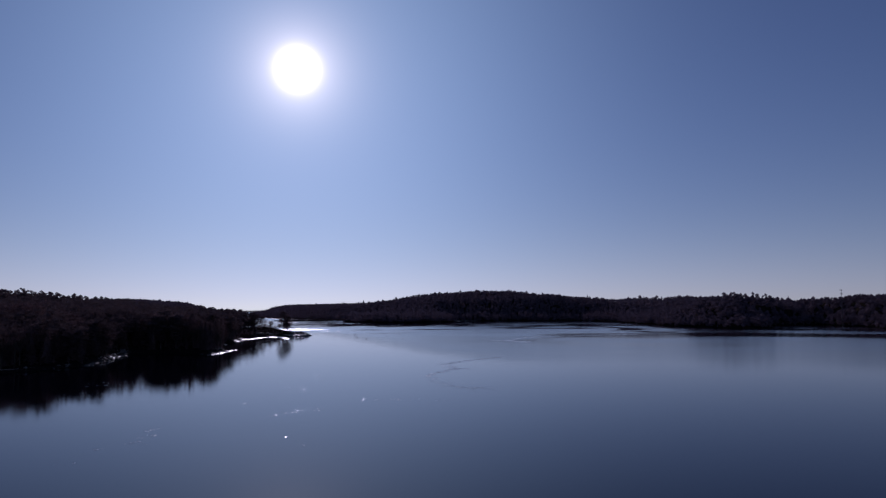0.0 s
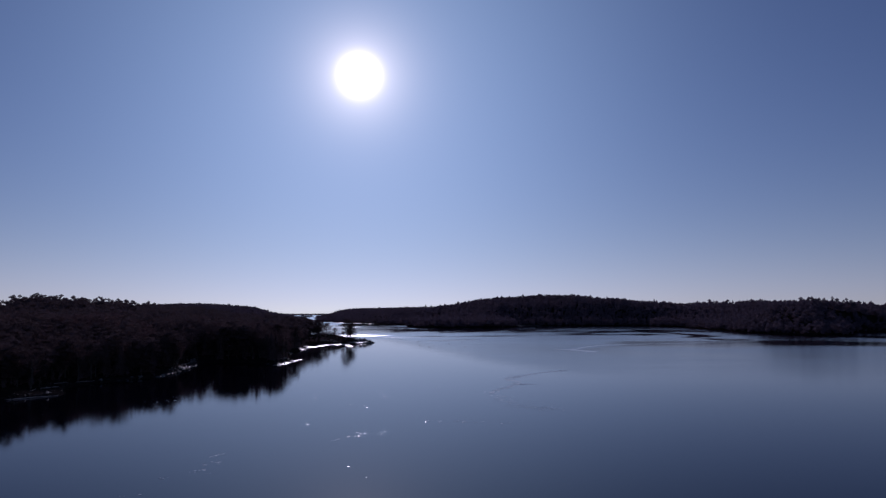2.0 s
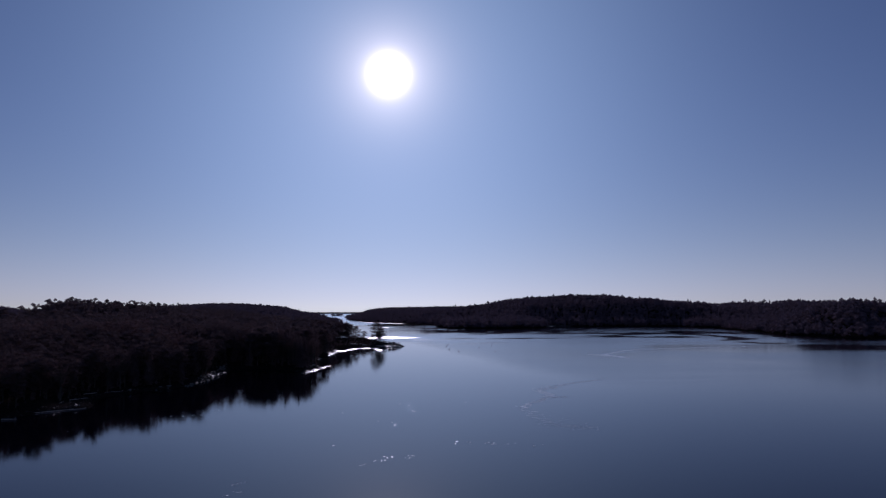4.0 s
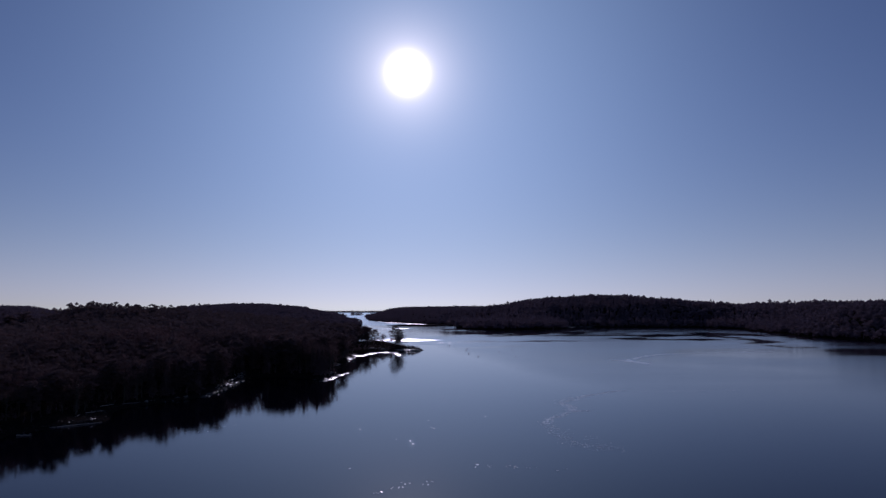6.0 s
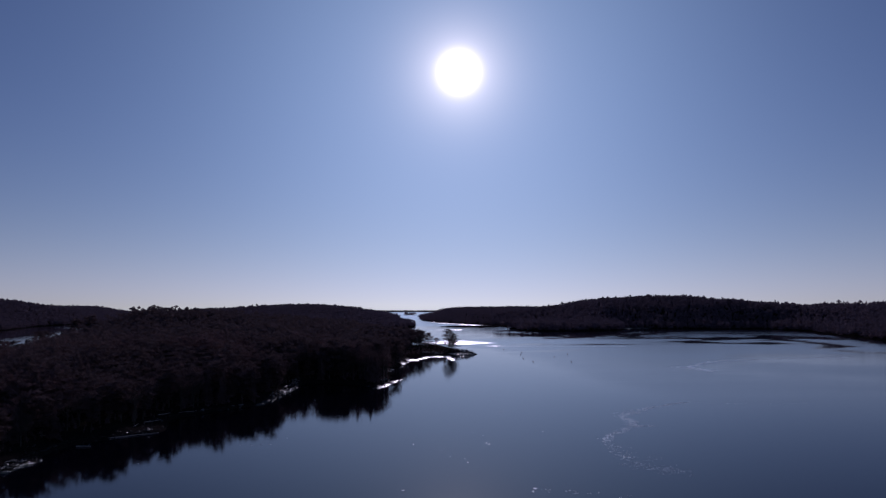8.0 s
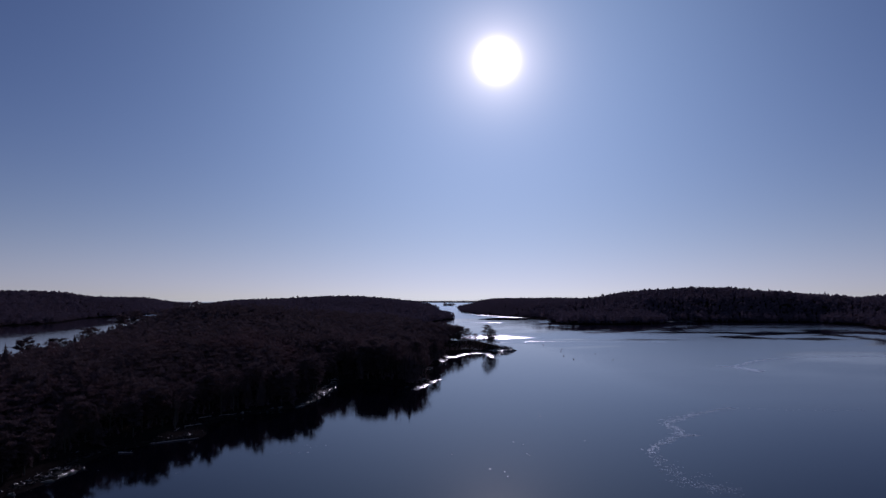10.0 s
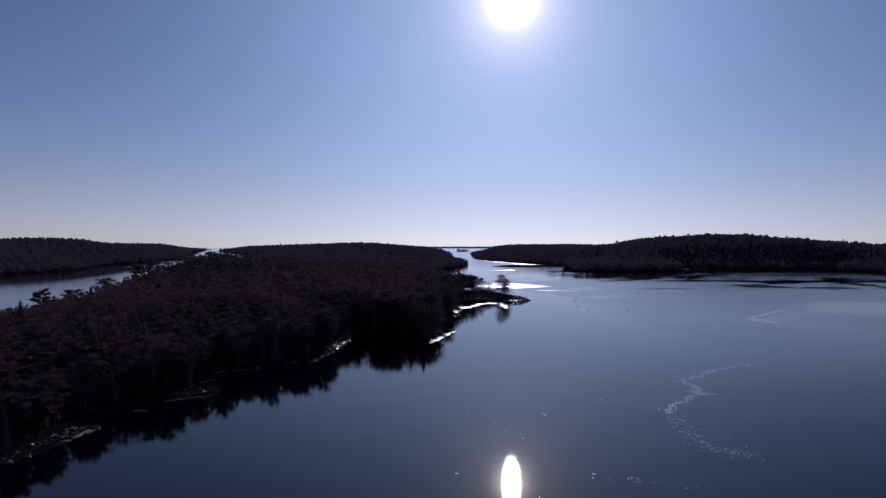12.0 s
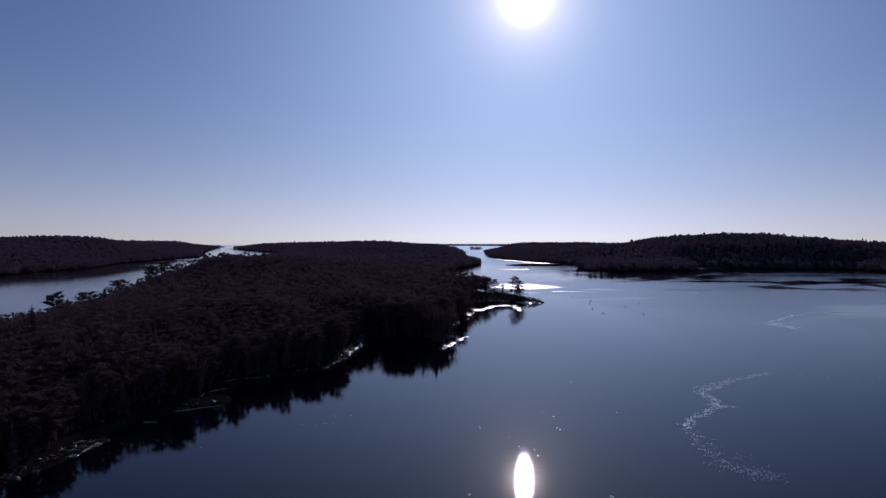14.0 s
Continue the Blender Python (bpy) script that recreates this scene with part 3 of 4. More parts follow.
def woods(name, label, picks, shapes, material, seed, spread=0.16, broad=1.0):
    """Many trees in one mesh: picks are rows of x, y, z and height."""
    r = np.random.RandomState(seed)
    kinds = r.randint(0, len(shapes), len(picks))
    verts, faces, count = [], [], 0
    for k, s in enumerate(shapes):
        rows = picks[kinds == k]
        if not len(rows):
            continue
        v, f = s.arrays()
        a, wide = r.uniform(0, 6.283, len(rows)), broad * r.uniform(1 - spread, 1 + spread, len(rows))
        c, sn, h = np.cos(a), np.sin(a), rows[:, 3]
        x = (v[None, :, 0] * c[:, None] - v[None, :, 1] * sn[:, None]) * (h * wide)[:, None] + rows[:, 0:1]
        y = (v[None, :, 0] * sn[:, None] + v[None, :, 1] * c[:, None]) * (h * wide)[:, None] + rows[:, 1:2]
        z = v[None, :, 2] * h[:, None] + rows[:, 2:3] - 0.1
        verts.append(np.stack([x, y, z], -1).reshape(-1, 3))
        faces.append((f[None] + (np.arange(len(rows)) * len(v))[:, None, None]).reshape(-1, 3) + count)
        count += len(rows) * len(v)
    me = bpy.data.meshes.new(name)
    fill(me, np.concatenate(verts), np.concatenate(faces))
    me.materials.append(material)
    return tagged(new(name, me), label, "forest", kind="stuff")


def scatter(x0, x1, y0, y1, gap, seed):
    r = np.random.RandomState(seed)
    gx, gy = np.meshgrid(np.arange(x0, x1, gap), np.arange(y0, y1, gap))
    return (gx + r.uniform(-0.48, 0.48, gx.shape) * gap).ravel(), (gy + r.uniform(-0.48, 0.48, gy.shape) * gap).ravel(), r


def part(name, me, parent):
    ob = new(name, me)
    ob.parent = parent
    return ob


def tree_thing(name, shapes, leaf, label, category="tree", group="trees along the shore"):
    root = tagged(new(name), label, category, group)
    part("trunk", shapes[0].mesh("trunk", BARK), root)
    part("crown", shapes[1].mesh("crown", leaf), root)
    return root


# trees of the point: those by the shore are things of their own, the rest one wood
px, py, pr = scatter(-330, 20, 62, 700, 3.9, 11)
pz, pk, pd = land_height(px, py)
keep = (pk == 0) & (pd > 2.0) & (pz > 0.6) & ~((px > -64.8) & (px < -59.4) & (py > 270) & (py < 308)) & ~((px > -34) & (py > 396) & (py < 520))
keep &= (py > 215) | (px < np.interp(py, *BANK))
px, py, pz, pd = px[keep], py[keep], pz[keep], pd[keep]
stand = waves(px, py, 90, 31)
tall = np.clip(11.2 + 1.6 * waves(px, py, 60, 33) + pr.normal(0, 1.5, len(px)) + 0.8 * step((pd - 8) / 30) - 0.7 * (py < 330)
               + 3.0 * np.exp(-((px + 45) / 22) ** 2 - ((py - 290) / 34) ** 2), 6.0, 15.5)
# the young growth along the near shore is lower; a few old pines stand over the rest
tall *= 1 - (0.18 + 0.14 * step((172 - py) / 16)) * step((262 - py) / 60) * (1 - step((pd - 6) / 30))
tall -= 1.4 * step((-105 - px) / 40) + 1.0 * step((-150 - px) / 30) * step((340 - py) / 40)
tall *= np.where((pr.random_sample(len(px)) < 0.05) & (pd > 25), 1.1, 1.0)
for hx, hy in ((-210, 437), (-206, 446), (-199, 394), (-192, 430), (-193, 413), (-186, 411), (-176, 408), (-157, 395), (-148, 409), (-128, 404)):
    tall += 1.8 * np.exp(-((px - hx) ** 2 + (py - hy) ** 2) / 20.0)
# the outermost row is more even
outer = waves(px, py, 30, 34)
tall = np.where(pd < 12, 0.45 * tall + 0.55 * np.clip(10.2 + 1.1 * outer - 1.6 * step((172 - py) / 16) + 3.0 * np.exp(-((px + 45) / 22) ** 2 - ((py - 290) / 34) ** 2), 6.0, 14.0), tall)
brown = stand + pr.normal(0, 0.7, len(px)) > 0.35
edge = (pd < 13) & (px > -130) & (py < 420) & (py > 96)
order = np.flatnonzero(edge)
order = order[np.argsort(pd[order])][:270]
own = np.zeros(len(px), bool)
own[order] = True

SPRUCES = [tree_thing("spruce_tree", spruce(40 + k, 18, 9, 0.04 + 0.02 * k, 0.20 + 0.025 * k), NEEDLES,
                      ("dark green spruce with drooping boughs on the rocky shore", "tall slim dark spruce at the forest edge",
                       "ragged dark spruce leaning over the water", "broad dark green spruce on the bank")[k]) for k in range(4)]
OAKS = [tree_thing("oak_tree", oak(70 + k), BROWN, ("bare-branched oak with brown leaves on the bank", "spreading oak keeping rusty winter leaves")[k]) for k in range(2)]
PINES = [tree_thing("pine_tree", pine(80 + k) if k < 3 else broad_pine(88), NEEDLES, ("old pine with flat tiers of needles and a bare trunk", "tall ragged pine above the canopy",
                                                          "wind-shaped pine on the rocky point",
                                                          "old pine with a broad dense crown on the rocky tip")[k]) for k in range(4)]
used = set()


def plant(kinds, k, x, y, z, h, turn):
    m = pose(x, y, z - 0.1, 0, 0, turn) @ Matrix.Scale(h, 4)
    kind = kinds[k]
    if kind.name in used:
        made = copy_thing(kind, m)
        made.matrix_basis = m
    else:
        used.add(kind.name)
        kind.matrix_basis = m


for n, i in enumerate(order):
    kinds = OAKS if brown[i] else (PINES if n % 5 in (0, 1, 3) else SPRUCES)
    plant(kinds, n % min(3, len(kinds)) if kinds is PINES else n % len(kinds), px[i], py[i], pz[i], tall[i], (n * 77) % 360)

# the open grove on the rocky tip: x, y, height
for n, (x, y, h) in enumerate([(-7.6, 467, 12.6), (-16.4, 488, 8.4), (-22.0, 488, 11.5), (-26.5, 487, 12.3), (-27, 474, 11.5), (-31, 482, 12.5), (-33, 466, 11.0),
                               (-29, 496, 12.0), (-36, 476, 12.5), (-38, 460, 11.5), (-10, 470, 3.5), (-3.8, 465, 10.4), (-5.4, 462, 7.5)]):
    z = float(land_height([x], [y])[0][0])
    plant(PINES, 3 if n in (0, 1, 2, 3, 6, 8, 11, 12) else (n + 2) % 3, x, y, z, h, n * 50)
# tall pines that stand over the canopy by the arm of water
for n, (x, y, h) in enumerate([(-205, 287, 14.4), (-210, 303, 11.8), (-211, 315, 13.4), (-214, 327, 12.5), (-223, 351, 13), (-221, 358, 15.8), (-226, 372, 15.8), (-234, 401, 16),
                               (-241, 429, 20.3), (-252, 465, 21.5), (-258, 492, 18)]):
    plant(SPRUCES if n in (1, 4, 7) else PINES, n % 3 if n in (0, 8, 9, 1, 4, 7) else 3, x, y, float(land_height([x], [y])[0][0]), h, n * 70)
for kind in SPRUCES + OAKS + PINES:
    if kind.name not in used:
        raise ValueError(kind.name)

rest = np.stack([px, py, pz, tall], 1)
MID = [spruce(140, 14, 9, 0.05, 0.27)[1]] + [dome(150 + k, 12, 8, 0.75) for k in range(6)]
near = np.hypot(px, py) < 330
woods("spruce_wood", "dense dark spruce and pine wood covering the point", rest[~own & ~brown & near], MID, NEEDLES_WOOD, 5, broad=1.22)
LOW = [dome(250 + k, 7, 0) for k in range(7)]
woods("inner_wood", "dark mixed wood behind the rocky tip of the point", rest[~own & ~near & (np.arange(len(px)) % 4 > 0)], LOW, NEEDLES_WOOD, 7, broad=1.36)
woods("oak_wood", "patches of leafless brown oak among the conifers", rest[~own & brown & near], [dome(165 + k, 12, 10, 0.65) for k in range(4)], BROWN_WOOD, 6, broad=1.22)

# low scrub that hangs over the rocks
sx, sy, sr = scatter(-110, 14, 62, 520, 2.1, 12)
sz, sk, sd = land_height(sx, sy)
ok = (sk == 0) & (sd > 1.0) & ((sy > 215) | (sx < np.interp(sy, *BANK) + 0.5)) & ~((sx > -67) & (sx < -57.5) & (sy > 215) & (sy < 280)) & ((sd < 14) | ((sx > -40) & (sy > 436))) & (sz > 0.55) & ~((sx > -34) & (sy > 396) & (sy < 440) & (sz < 1.25)) 
woods("shore_scrub", "dark low bushes above the rocks of the shore", np.stack([sx, sy, sz, sr.uniform(1.0, 3.6, len(sx)) * np.where((sx > -32) & (sy > 430), np.where(sx > -21, 0.6, 0.8), 1.0)], 1)[ok], [dome(190 + k, 3, 5) for k in range(3)],
      NEEDLES_WOOD, 8, 0.5)

# woods further off, with the haze of distance put into their colour
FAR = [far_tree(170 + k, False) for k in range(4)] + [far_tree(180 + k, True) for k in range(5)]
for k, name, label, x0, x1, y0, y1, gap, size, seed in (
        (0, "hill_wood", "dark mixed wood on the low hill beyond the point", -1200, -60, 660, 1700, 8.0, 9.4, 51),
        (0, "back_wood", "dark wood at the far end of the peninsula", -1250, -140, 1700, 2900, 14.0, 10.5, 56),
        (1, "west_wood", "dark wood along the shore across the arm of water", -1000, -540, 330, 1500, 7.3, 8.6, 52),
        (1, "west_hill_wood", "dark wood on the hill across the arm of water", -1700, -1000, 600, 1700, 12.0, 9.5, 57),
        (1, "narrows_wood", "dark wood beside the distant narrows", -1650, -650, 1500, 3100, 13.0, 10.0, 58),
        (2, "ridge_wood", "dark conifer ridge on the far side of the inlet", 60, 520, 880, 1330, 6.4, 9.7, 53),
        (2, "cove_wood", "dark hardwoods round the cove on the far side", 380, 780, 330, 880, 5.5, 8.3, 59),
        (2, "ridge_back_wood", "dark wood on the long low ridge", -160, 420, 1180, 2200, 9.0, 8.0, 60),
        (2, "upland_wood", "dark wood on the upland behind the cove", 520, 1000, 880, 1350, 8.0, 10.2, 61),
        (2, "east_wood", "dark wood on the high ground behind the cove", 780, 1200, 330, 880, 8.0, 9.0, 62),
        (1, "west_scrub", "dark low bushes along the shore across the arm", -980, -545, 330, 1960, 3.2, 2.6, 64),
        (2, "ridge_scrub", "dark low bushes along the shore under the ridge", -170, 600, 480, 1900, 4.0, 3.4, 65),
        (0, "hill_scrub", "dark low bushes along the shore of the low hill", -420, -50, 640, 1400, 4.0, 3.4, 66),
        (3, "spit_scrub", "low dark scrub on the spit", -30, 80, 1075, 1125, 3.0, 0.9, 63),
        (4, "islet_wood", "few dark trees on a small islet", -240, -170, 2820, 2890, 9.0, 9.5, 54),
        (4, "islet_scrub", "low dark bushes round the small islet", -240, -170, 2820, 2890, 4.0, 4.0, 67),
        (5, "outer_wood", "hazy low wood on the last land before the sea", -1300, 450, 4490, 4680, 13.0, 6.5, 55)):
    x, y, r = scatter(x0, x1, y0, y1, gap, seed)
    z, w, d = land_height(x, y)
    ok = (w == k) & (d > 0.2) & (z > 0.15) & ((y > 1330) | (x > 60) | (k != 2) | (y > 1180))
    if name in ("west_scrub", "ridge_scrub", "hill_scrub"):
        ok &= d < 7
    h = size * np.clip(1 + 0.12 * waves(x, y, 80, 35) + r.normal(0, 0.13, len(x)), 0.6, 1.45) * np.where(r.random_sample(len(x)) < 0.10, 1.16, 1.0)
    woods(name, label, np.stack([x, y, z, h], 1)[ok], FAR[4:] if name in ("cove_wood", "west_wood", "hill_wood", "west_scrub", "ridge_scrub", "hill_scrub") else FAR[2:], HAZY_FAR_WOOD, seed)


# ---- rocks, driftwood, foam, buoys ----
def boulder(seed, flat):
    """A worn granite block one metre across."""
    r = random.Random(seed)
    bm = bmesh.new()
    bmesh.ops.create_icosphere(bm, subdivisions=2, radius=0.5)
    cuts = [(Vector((r.gauss(0, 1), r.gauss(0, 1), r.gauss(0, 0.8))).normalized(), r.uniform(0.26, 0.42)) for _ in range(9)]
    for v in bm.verts:
        for n, d in cuts:
            over = v.co.dot(n) - d
            if over > 0:
                v.co -= n * over * 0.9
        v.co += v.normal * 0.02 * noise.noise(v.co * 4 + Vector((seed, 0, 0)))
        v.co.z *= flat
    me = bpy.data.meshes.new("boulder")
    bm.to_mesh(me)
    bm.free()
    me.materials.append(ROCK)
    return me


BOULDERS = [boulder(k, 0.45 + 0.12 * (k % 3)) for k in range(6)]
rr = random.Random(77)


def strew(x, y, size, label, group="shore rocks"):
    z = float(land_height([x], [y])[0][0])
    ob = new("boulder", BOULDERS[rr.randrange(6)])
    ob.matrix_world = pose(x, y, max(z, -0.15) + 0.10 * size, rr.uniform(-14, 14), rr.uniform(-14, 14), rr.uniform(0, 360)) @ Matrix.Diagonal((size, size * rr.uniform(0.6, 1.0), size * rr.uniform(0.7, 1.1), 1))
    tagged(ob, label, "rock", group)


# ledges and boulders: stretches of shore, number, size
for (ax, ay), (bx, by), count, size, spread in (((-62.5, 214), (-62.3, 252), 70, 1.0, 1.0), ((-62.3, 252), (-66, 282), 70, 1.1, 1.2), ((-34, 258), (-28, 290), 26, 1.0, 1.5), ((-38, 318), (-36, 345), 8, 1.4, 1.2),
                                                ((-88, 112), (-86, 122), 16, 0.6, 0.8), ((-86, 124), (-84.5, 136), 44, 0.8, 1.0), ((-87, 143), (-86, 150), 14, 0.7, 1.2), ((-82, 160), (-75, 169), 22, 0.5, 1.2), ((-80, 172), (-81, 192), 22, 0.6, 1.8), ((-76, 198), (-66, 212), 14, 1.1, 1.2),
                                                ((-3, 437), (6, 453), 26, 2.2, 2.0), ((-30, 350), (-28, 392), 10, 1.4, 1.4), ((-24, 436), (-8, 438), 14, 1.8, 2.5)):
    for _ in range(count):
        k = rr.random()
        s = size * rr.choice((0.45, 0.6, 0.8, 1.0, 1.4))
        strew(ax + (bx - ax) * k + rr.gauss(0, spread), ay + (by - ay) * k + rr.gauss(0, spread), s, "grey granite boulder, wet at the tide line")


def shingle(name, label, stretches, seed):
    """Cobbles and broken stone on a beach, each a rough little block."""
    r = random.Random(seed)
    s = Shape()
    for (ax, ay), (bx, by), reach, count in stretches:
        ks = [r.random() for _ in range(count)]
        xs = [ax + (bx - ax) * k + r.gauss(0, reach) for k in ks]
        ys = [ay + (by - ay) * k + r.gauss(0, reach) for k in ks]
        for x, y, z in zip(xs, ys, land_height(xs, ys)[0]):
            if z > -0.1:
                q = r.choice((0.07, 0.1, 0.14, 0.2, 0.3))
                s.lump(Vector((x, y, z + 0.25 * q)), q, q * 0.7, r, 6)
    tagged(new(name, s.mesh(name, SHINGLE)), label, "shingle", kind="stuff")


shingle("beach_shingle", "dark weedy cobbles and broken stone on the beaches",
        [((-87.5, 110), (-85.5, 124), 1.0, 130), ((-85.5, 122), (-84.5, 137), 1.1, 220), ((-86, 137), (-89, 146), 1.4, 120), ((-89, 146), (-84, 160), 1.6, 140), ((-83, 160), (-75, 168), 1.0, 120),
         ((-78, 168), (-81, 190), 2.2, 220), ((-81, 190), (-67, 211), 1.3, 200), ((-62.6, 214), (-62.4, 252), 0.9, 600), ((-62.4, 252), (-65.5, 282), 1.0, 500), ((-34, 258), (-28, 290), 1.2, 260),
         ((-4, 438), (6, 453), 2.4, 260), ((-26, 432), (-8, 437), 2.2, 240)], 91)


def ledge(x, y, length, width, height, turn, seed):
    """A low shelf of bedrock, cracked into steps."""
    bm = bmesh.new()
    r = random.Random(seed)
    bmesh.ops.create_grid(bm, x_segments=16, y_segments=8, size=0.5)
    for v in bm.verts:
        u, w = abs(v.co.x) * 2, abs(v.co.y) * 2
        rim = max(0.0, 1 - max(u, w) ** 4)
        stairs = math.floor(3 * (0.5 + v.co.x * 0.7 + v.co.y * 0.5) + r.uniform(-0.2, 0.2)) / 3
        v.co = Vector((v.co.x * length * r.uniform(0.94, 1.06), v.co.y * width * r.uniform(0.9, 1.1),
                       height * (0.45 + 0.55 * stairs + r.uniform(-0.08, 0.08)) * rim - 0.6 * (1 - rim)))
    me = bpy.data.meshes.new("rock_ledge")
    bm.to_mesh(me)
    bm.free()
    me.materials.append(ROCK)
    ob = new("rock_ledge", me)
    ob.matrix_world = pose(x, y, 0.0, 0, 0, turn)
    tagged(ob, "low grey bedrock ledge sloping into the water", "rock ledge", "ledges")


for row in ((2, 446, 16, 9, 1.9, 40, 1), (5.5, 456, 8, 5, 1.0, 55, 2), (-8, 441, 14, 7, 1.6, 5, 3), (-86.2, 113.8, 3.6, 1.3, 0.7, 30, 4), (-84.8, 117.7, 1.8, 0.8, 0.6, 15, 7), (-84.2, 126, 4.2, 1.0, 0.55, 55, 8), (-83.9, 132.8, 5.0, 1.3, 0.6, 80, 9), (-33, 270, 12, 4, 0.8, 70, 5),
            (-84, 131, 6, 1.2, 0.35, 86, 6)):
    ledge(*row)


def log(x, y, length, turn, thick, seed):
    r = random.Random(seed)
    s = Shape()
    s.tube([(length * (k / 5 - 0.5), r.uniform(-0.12, 0.12), r.uniform(0, 0.12)) for k in range(6)], [thick * q for q in (0.9, 1.0, 0.95, 0.8, 0.65, 0.45)], 7)
    for k in range(2):
        a = length * r.uniform(-0.3, 0.4)
        s.tube([(a, 0, 0.05), (a + 0.3, r.choice((-0.5, 0.5)), 0.45)], [thick * 0.35, thick * 0.15], 5)
    ob = new("driftwood_log", s.mesh("driftwood_log", DRIFTWOOD))
    ob.matrix_world = pose(x, y, max(0.0, float(land_height([x], [y])[0][0])) + thick * 0.7, 0, 0, turn)
    tagged(ob, "bleached driftwood log stranded at the tide line", "log", "driftwood")


for row in ((-77.8, 163.5, 12.2, 41, 0.12, 1), (-75.6, 167.6, 1.6, 100, 0.22, 2), (-82.4, 150.6, 3.1, 4, 0.15, 3), (-93.2, 154, 6.0, 55, 0.12, 4), (-92.4, 146, 5.0, 78, 0.09, 7), (-81.8, 174, 4.6, 106, 0.10, 5),
            (-80.6, 180.4, 5.0, 57, 0.11, 8), (-82.6, 192.5, 4.4, 62, 0.10, 9), (-78, 197.5, 5.0, 38, 0.08, 10), (-87.4, 128.4, 1.5, 95, 0.11, 6), (-85.3, 128.6, 1.8, 20, 0.10, 11), (-85.2, 133.8, 1.6, 60, 0.13, 12),
            (-86.4, 124.6, 1.2, 30, 0.10, 13), (-86.8, 132.6, 2.4, 70, 0.09, 14)):
    log(*row)


def foam(name, label, spots, big=1.0, wisp=1.0):
    """Flat floating flecks: spots are centre, reach, number and heading. wisp draws them out along the heading."""
    r = random.Random(len(spots))
    s = Shape()
    for x, y, reach, count, turn in spots:
        c, w = math.cos(turn), math.sin(turn)
        clot = [(r.gauss(0, reach), r.gauss(0, reach)) for _ in range(max(1, count // 5))]
        for _ in range(count):
            ox, oy = r.choice(clot)
            cx, cy, q = x + ox + r.gauss(0, 0.35 * reach), y + oy + r.gauss(0, 0.35 * reach), big * r.choice((0.03, 0.05, 0.08, 0.13))
            ring = []
            for a in (0, 1.05, 2.1, 3.14, 4.2, 5.24):
                u, v = q * wisp * r.uniform(0.6, 1.6) * math.cos(a), q * r.uniform(0.5, 1.1) * math.sin(a)
                ring.append((cx + u * c - v * w, cy + u * w + v * c, 0.012))
            top = (cx, cy, 0.014 + q * r.uniform(0.03, 0.16))
            for k in range(6):
                s.tri(ring[k], ring[(k + 1) % 6], top)
    tagged(new(name, s.mesh(name, FOAM)), label, "foam", kind="stuff")


def along(points, reach, each):
    out = []
    for (ax, ay), (bx, by) in zip(points, points[1:]):
        n = max(1, round(math.hypot(bx - ax, by - ay) / 2.0))
        out += [(ax + (bx - ax) * k / n, ay + (by - ay) * k / n, reach, each, math.atan2(by - ay, bx - ax)) for k in range(n)]
    return out


foam("foam_line", "winding line of white foam film and flecks on glassy water",
     along([(72, 226), (65, 220.5), (57, 212.6), (51, 204), (45.4, 197), (46, 189), (45, 181), (49, 181.2)], 0.8, 60)
     + along([(49, 181.2), (45, 180.5), (41, 175), (36, 168.6), (33, 160)], 0.7, 50) + along([(57, 212.6), (49, 207), (44, 199)], 0.9, 18) + along([(72, 226), (91, 223), (114, 226)], 0.7, 4), 1.0, 2.2)
foam("foam_flecks", "loose white foam flecks trailing from the foam line",
     along([(33, 160), (34, 154), (33.5, 146), (33.7, 141), (35, 135.6)], 1.1, 30) + along([(35, 135.6), (37.5, 132.7), (42, 130)], 1.6, 60) + along([(36, 152), (39, 140), (43, 133)], 2.0, 6), 1.0)


def buoy(x, y, tilt, first=[]):
    """A pot buoy: a rounded float with a spindle through it."""
    if not first:
        root = tagged(new("mooring_buoy"), "small dark red lobster pot buoy floating", "buoy", "pot buoys")
        bm = bmesh.new()
        bmesh.ops.create_uvsphere(bm, u_segments=12, v_segments=8, radius=0.24)
        for v in bm.verts:
            v.co.z = v.co.z * 1.7 + 0.15
            v.co.xy *= 1.0 - 0.35 * max(0.0, v.co.z - 0.2)
        me = bpy.data.meshes.new("float")
        bm.to_mesh(me)
        bm.free()
        me.materials.append(BUOY_PAINT)
        part("float", me, root)
        s = Shape()
        s.tube([(0, 0, -0.25), (0, 0, 0.45), (0.015, 0, 0.72)], [0.03, 0.03, 0.025], 6)
        part("spindle", s.mesh("spindle", DRIFTWOOD), root)
        first.append(root)
        root.matrix_basis = pose(x, y, 0, tilt, 0, 0)
    else:
        copy_thing(first[0], pose(x, y, 0, tilt, -tilt, 40))


for n, (x, y) in enumerate([(32, 505), (39.5, 450), (42, 469.5), (38, 415), (41.4, 392), (58.6, 431), (70.6, 456), (62.9, 392)]):
    buoy(x, y, (n * 7) % 16 - 6)

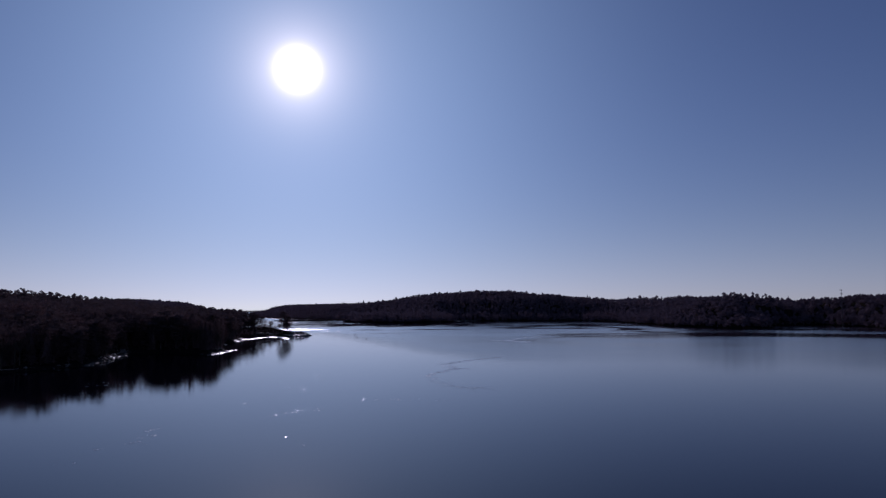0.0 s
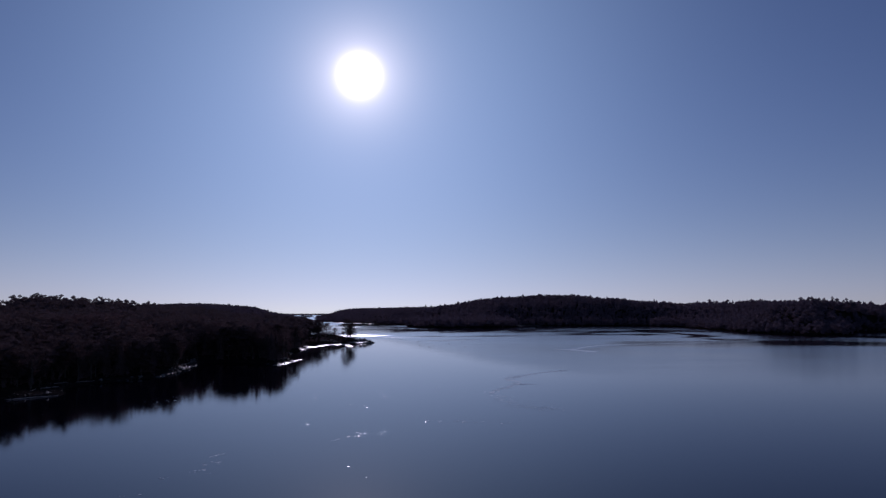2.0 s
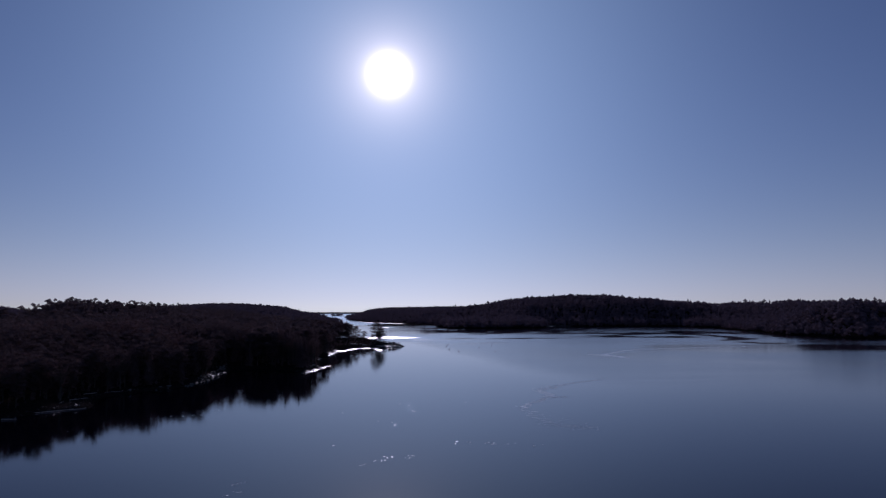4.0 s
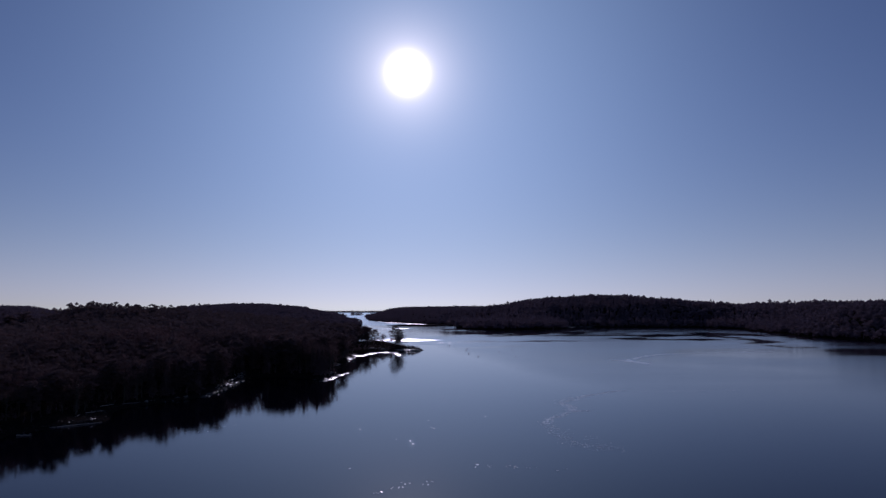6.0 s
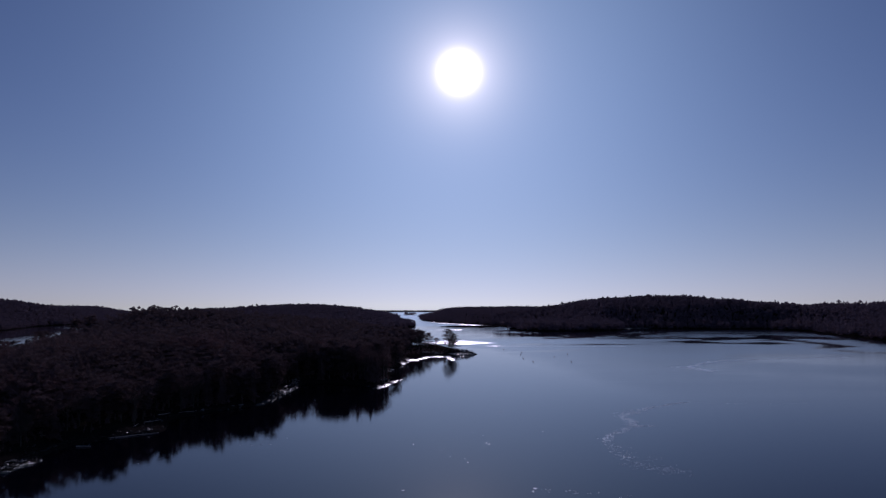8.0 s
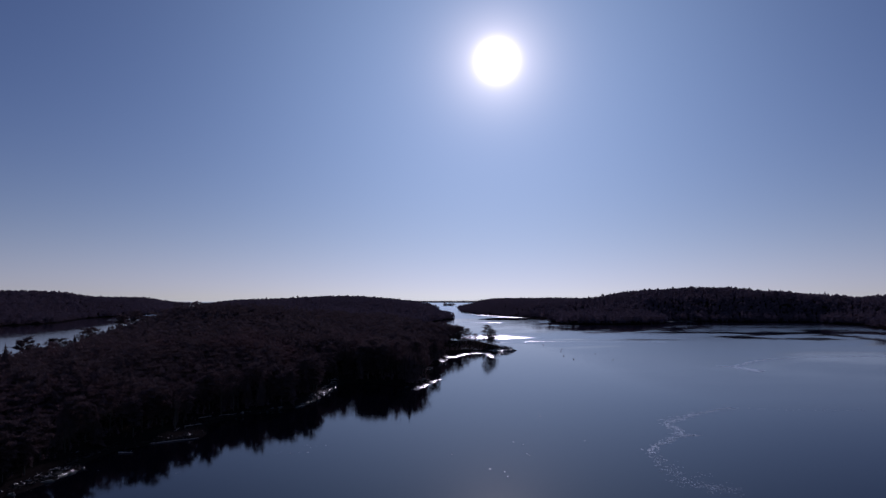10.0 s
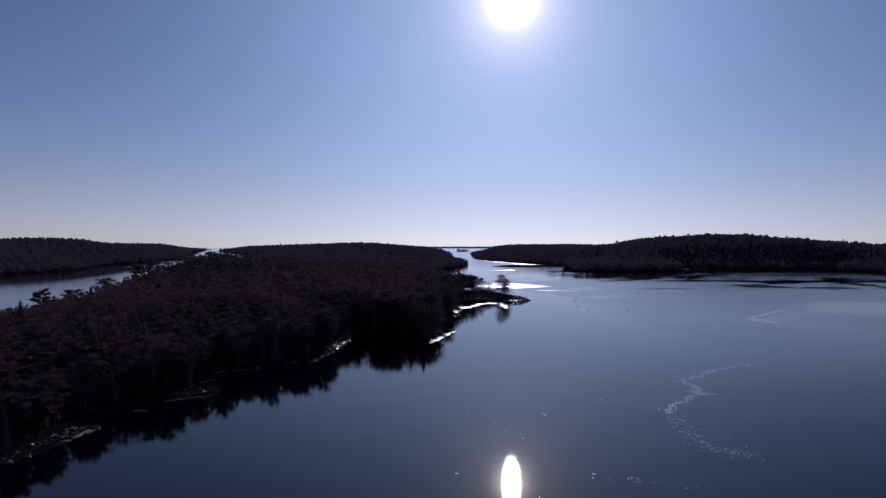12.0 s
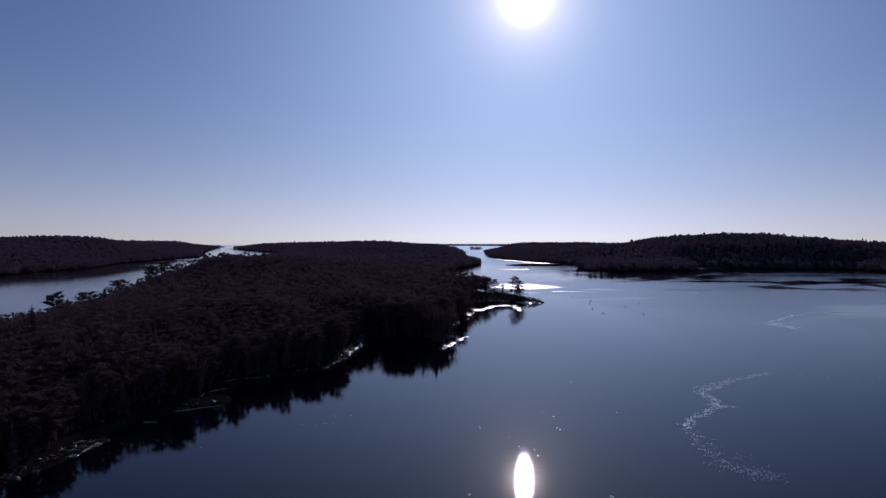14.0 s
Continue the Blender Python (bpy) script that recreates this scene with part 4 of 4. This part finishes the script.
foam("foam_patches", "scattered white foam flecks drifting on calm water",
     along([(13, 117), (17, 116.6), (23, 115)], 0.7, 14) + along([(26, 113.6), (29, 113.4)], 0.5, 6) + along([(-27, 68.8), (-24, 69)], 0.5, 4)
     + along([(-24, 79), (-21, 80), (-20.5, 88), (-20.3, 94)], 0.9, 8) + along([(-4, 99.6), (-1, 105), (6, 106)], 0.9, 5)
     + along([(-46, 155), (-43, 163.6), (-41, 165.8)], 1.6, 5) + along([(116, 349), (150, 380), (193, 406), (230, 420)], 2.4, 3)
     + along([(-45.9, 153.4), (-41, 154.9)], 0.5, 9) + [(x, y, 0.35, 4, 0.0) for x, y in ((-10.6, 314.5), (9.7, 278.7), (17, 264.7), (11.3, 232.6), (38, 287.7), (20.2, 172.3), (-10.4, 157), (5.9, 157), (-2.4, 142.7), (1.9, 137.7), (-78.9, 135.8), (-63.5, 134.5), (-3, 149), (1.1, 141), (-1.5, 80.7), (0.3, 74), (5.7, 157), (5.6, 167), (20, 171.7), (-10.5, 156), (8, 277), (11.9, 241),
                                    (3.5, 170), (-1.1, 107), (-30.4, 214), (11.9, 206), (-10.3, 116))])


foam("foam_streak", "long pale streak of foam lying on the open water",
     along([(112, 361), (117, 358), (119, 346), (121, 334)], 1.6, 34) + along([(117, 360), (128, 376), (140, 392), (156, 409), (181, 417), (201, 425), (240, 436)], 0.8, 16)
     + along([(22, 550), (43, 549), (78, 548), (122, 550), (131, 548)], 0.8, 18), 3.6, 2.4)


# ---- the mast on the ridge ----
def mast(x, y, height):
    z = float(land_height([x], [y])[0][0])
    root = tagged(new("radio_mast"), "thin grey steel radio mast above the ridge trees", "mast")
    root.matrix_basis = pose(x, y, z)
    s = Shape()
    s.tube([(0, 0, -0.5), (0, 0, height)], [0.35, 0.16], 8)
    part("pole", s.mesh("pole", STEEL), root)
    for h in (0.99, 0.9):
        a, spokes = Shape(), [(math.cos(k * 2.094), math.sin(k * 2.094)) for k in range(3)]
        for c, q in spokes:
            a.tube([(0, 0, height * h), (c * 1.1, q * 1.1, height * h)], [0.06, 0.06], 5)
        array = part("antenna_array", a.mesh("antenna_array", STEEL), root)
        for c, q in spokes:
            b = Shape()
            b.tube([(c * 1.1, q * 1.1, height * h - 0.9), (c * 1.1, q * 1.1, height * h + 0.9)], [0.16, 0.16], 6)
            part("antenna", b.mesh("antenna", STEEL), array)


mast(571, 613, 39 - float(land_height([571], [613])[0][0]))
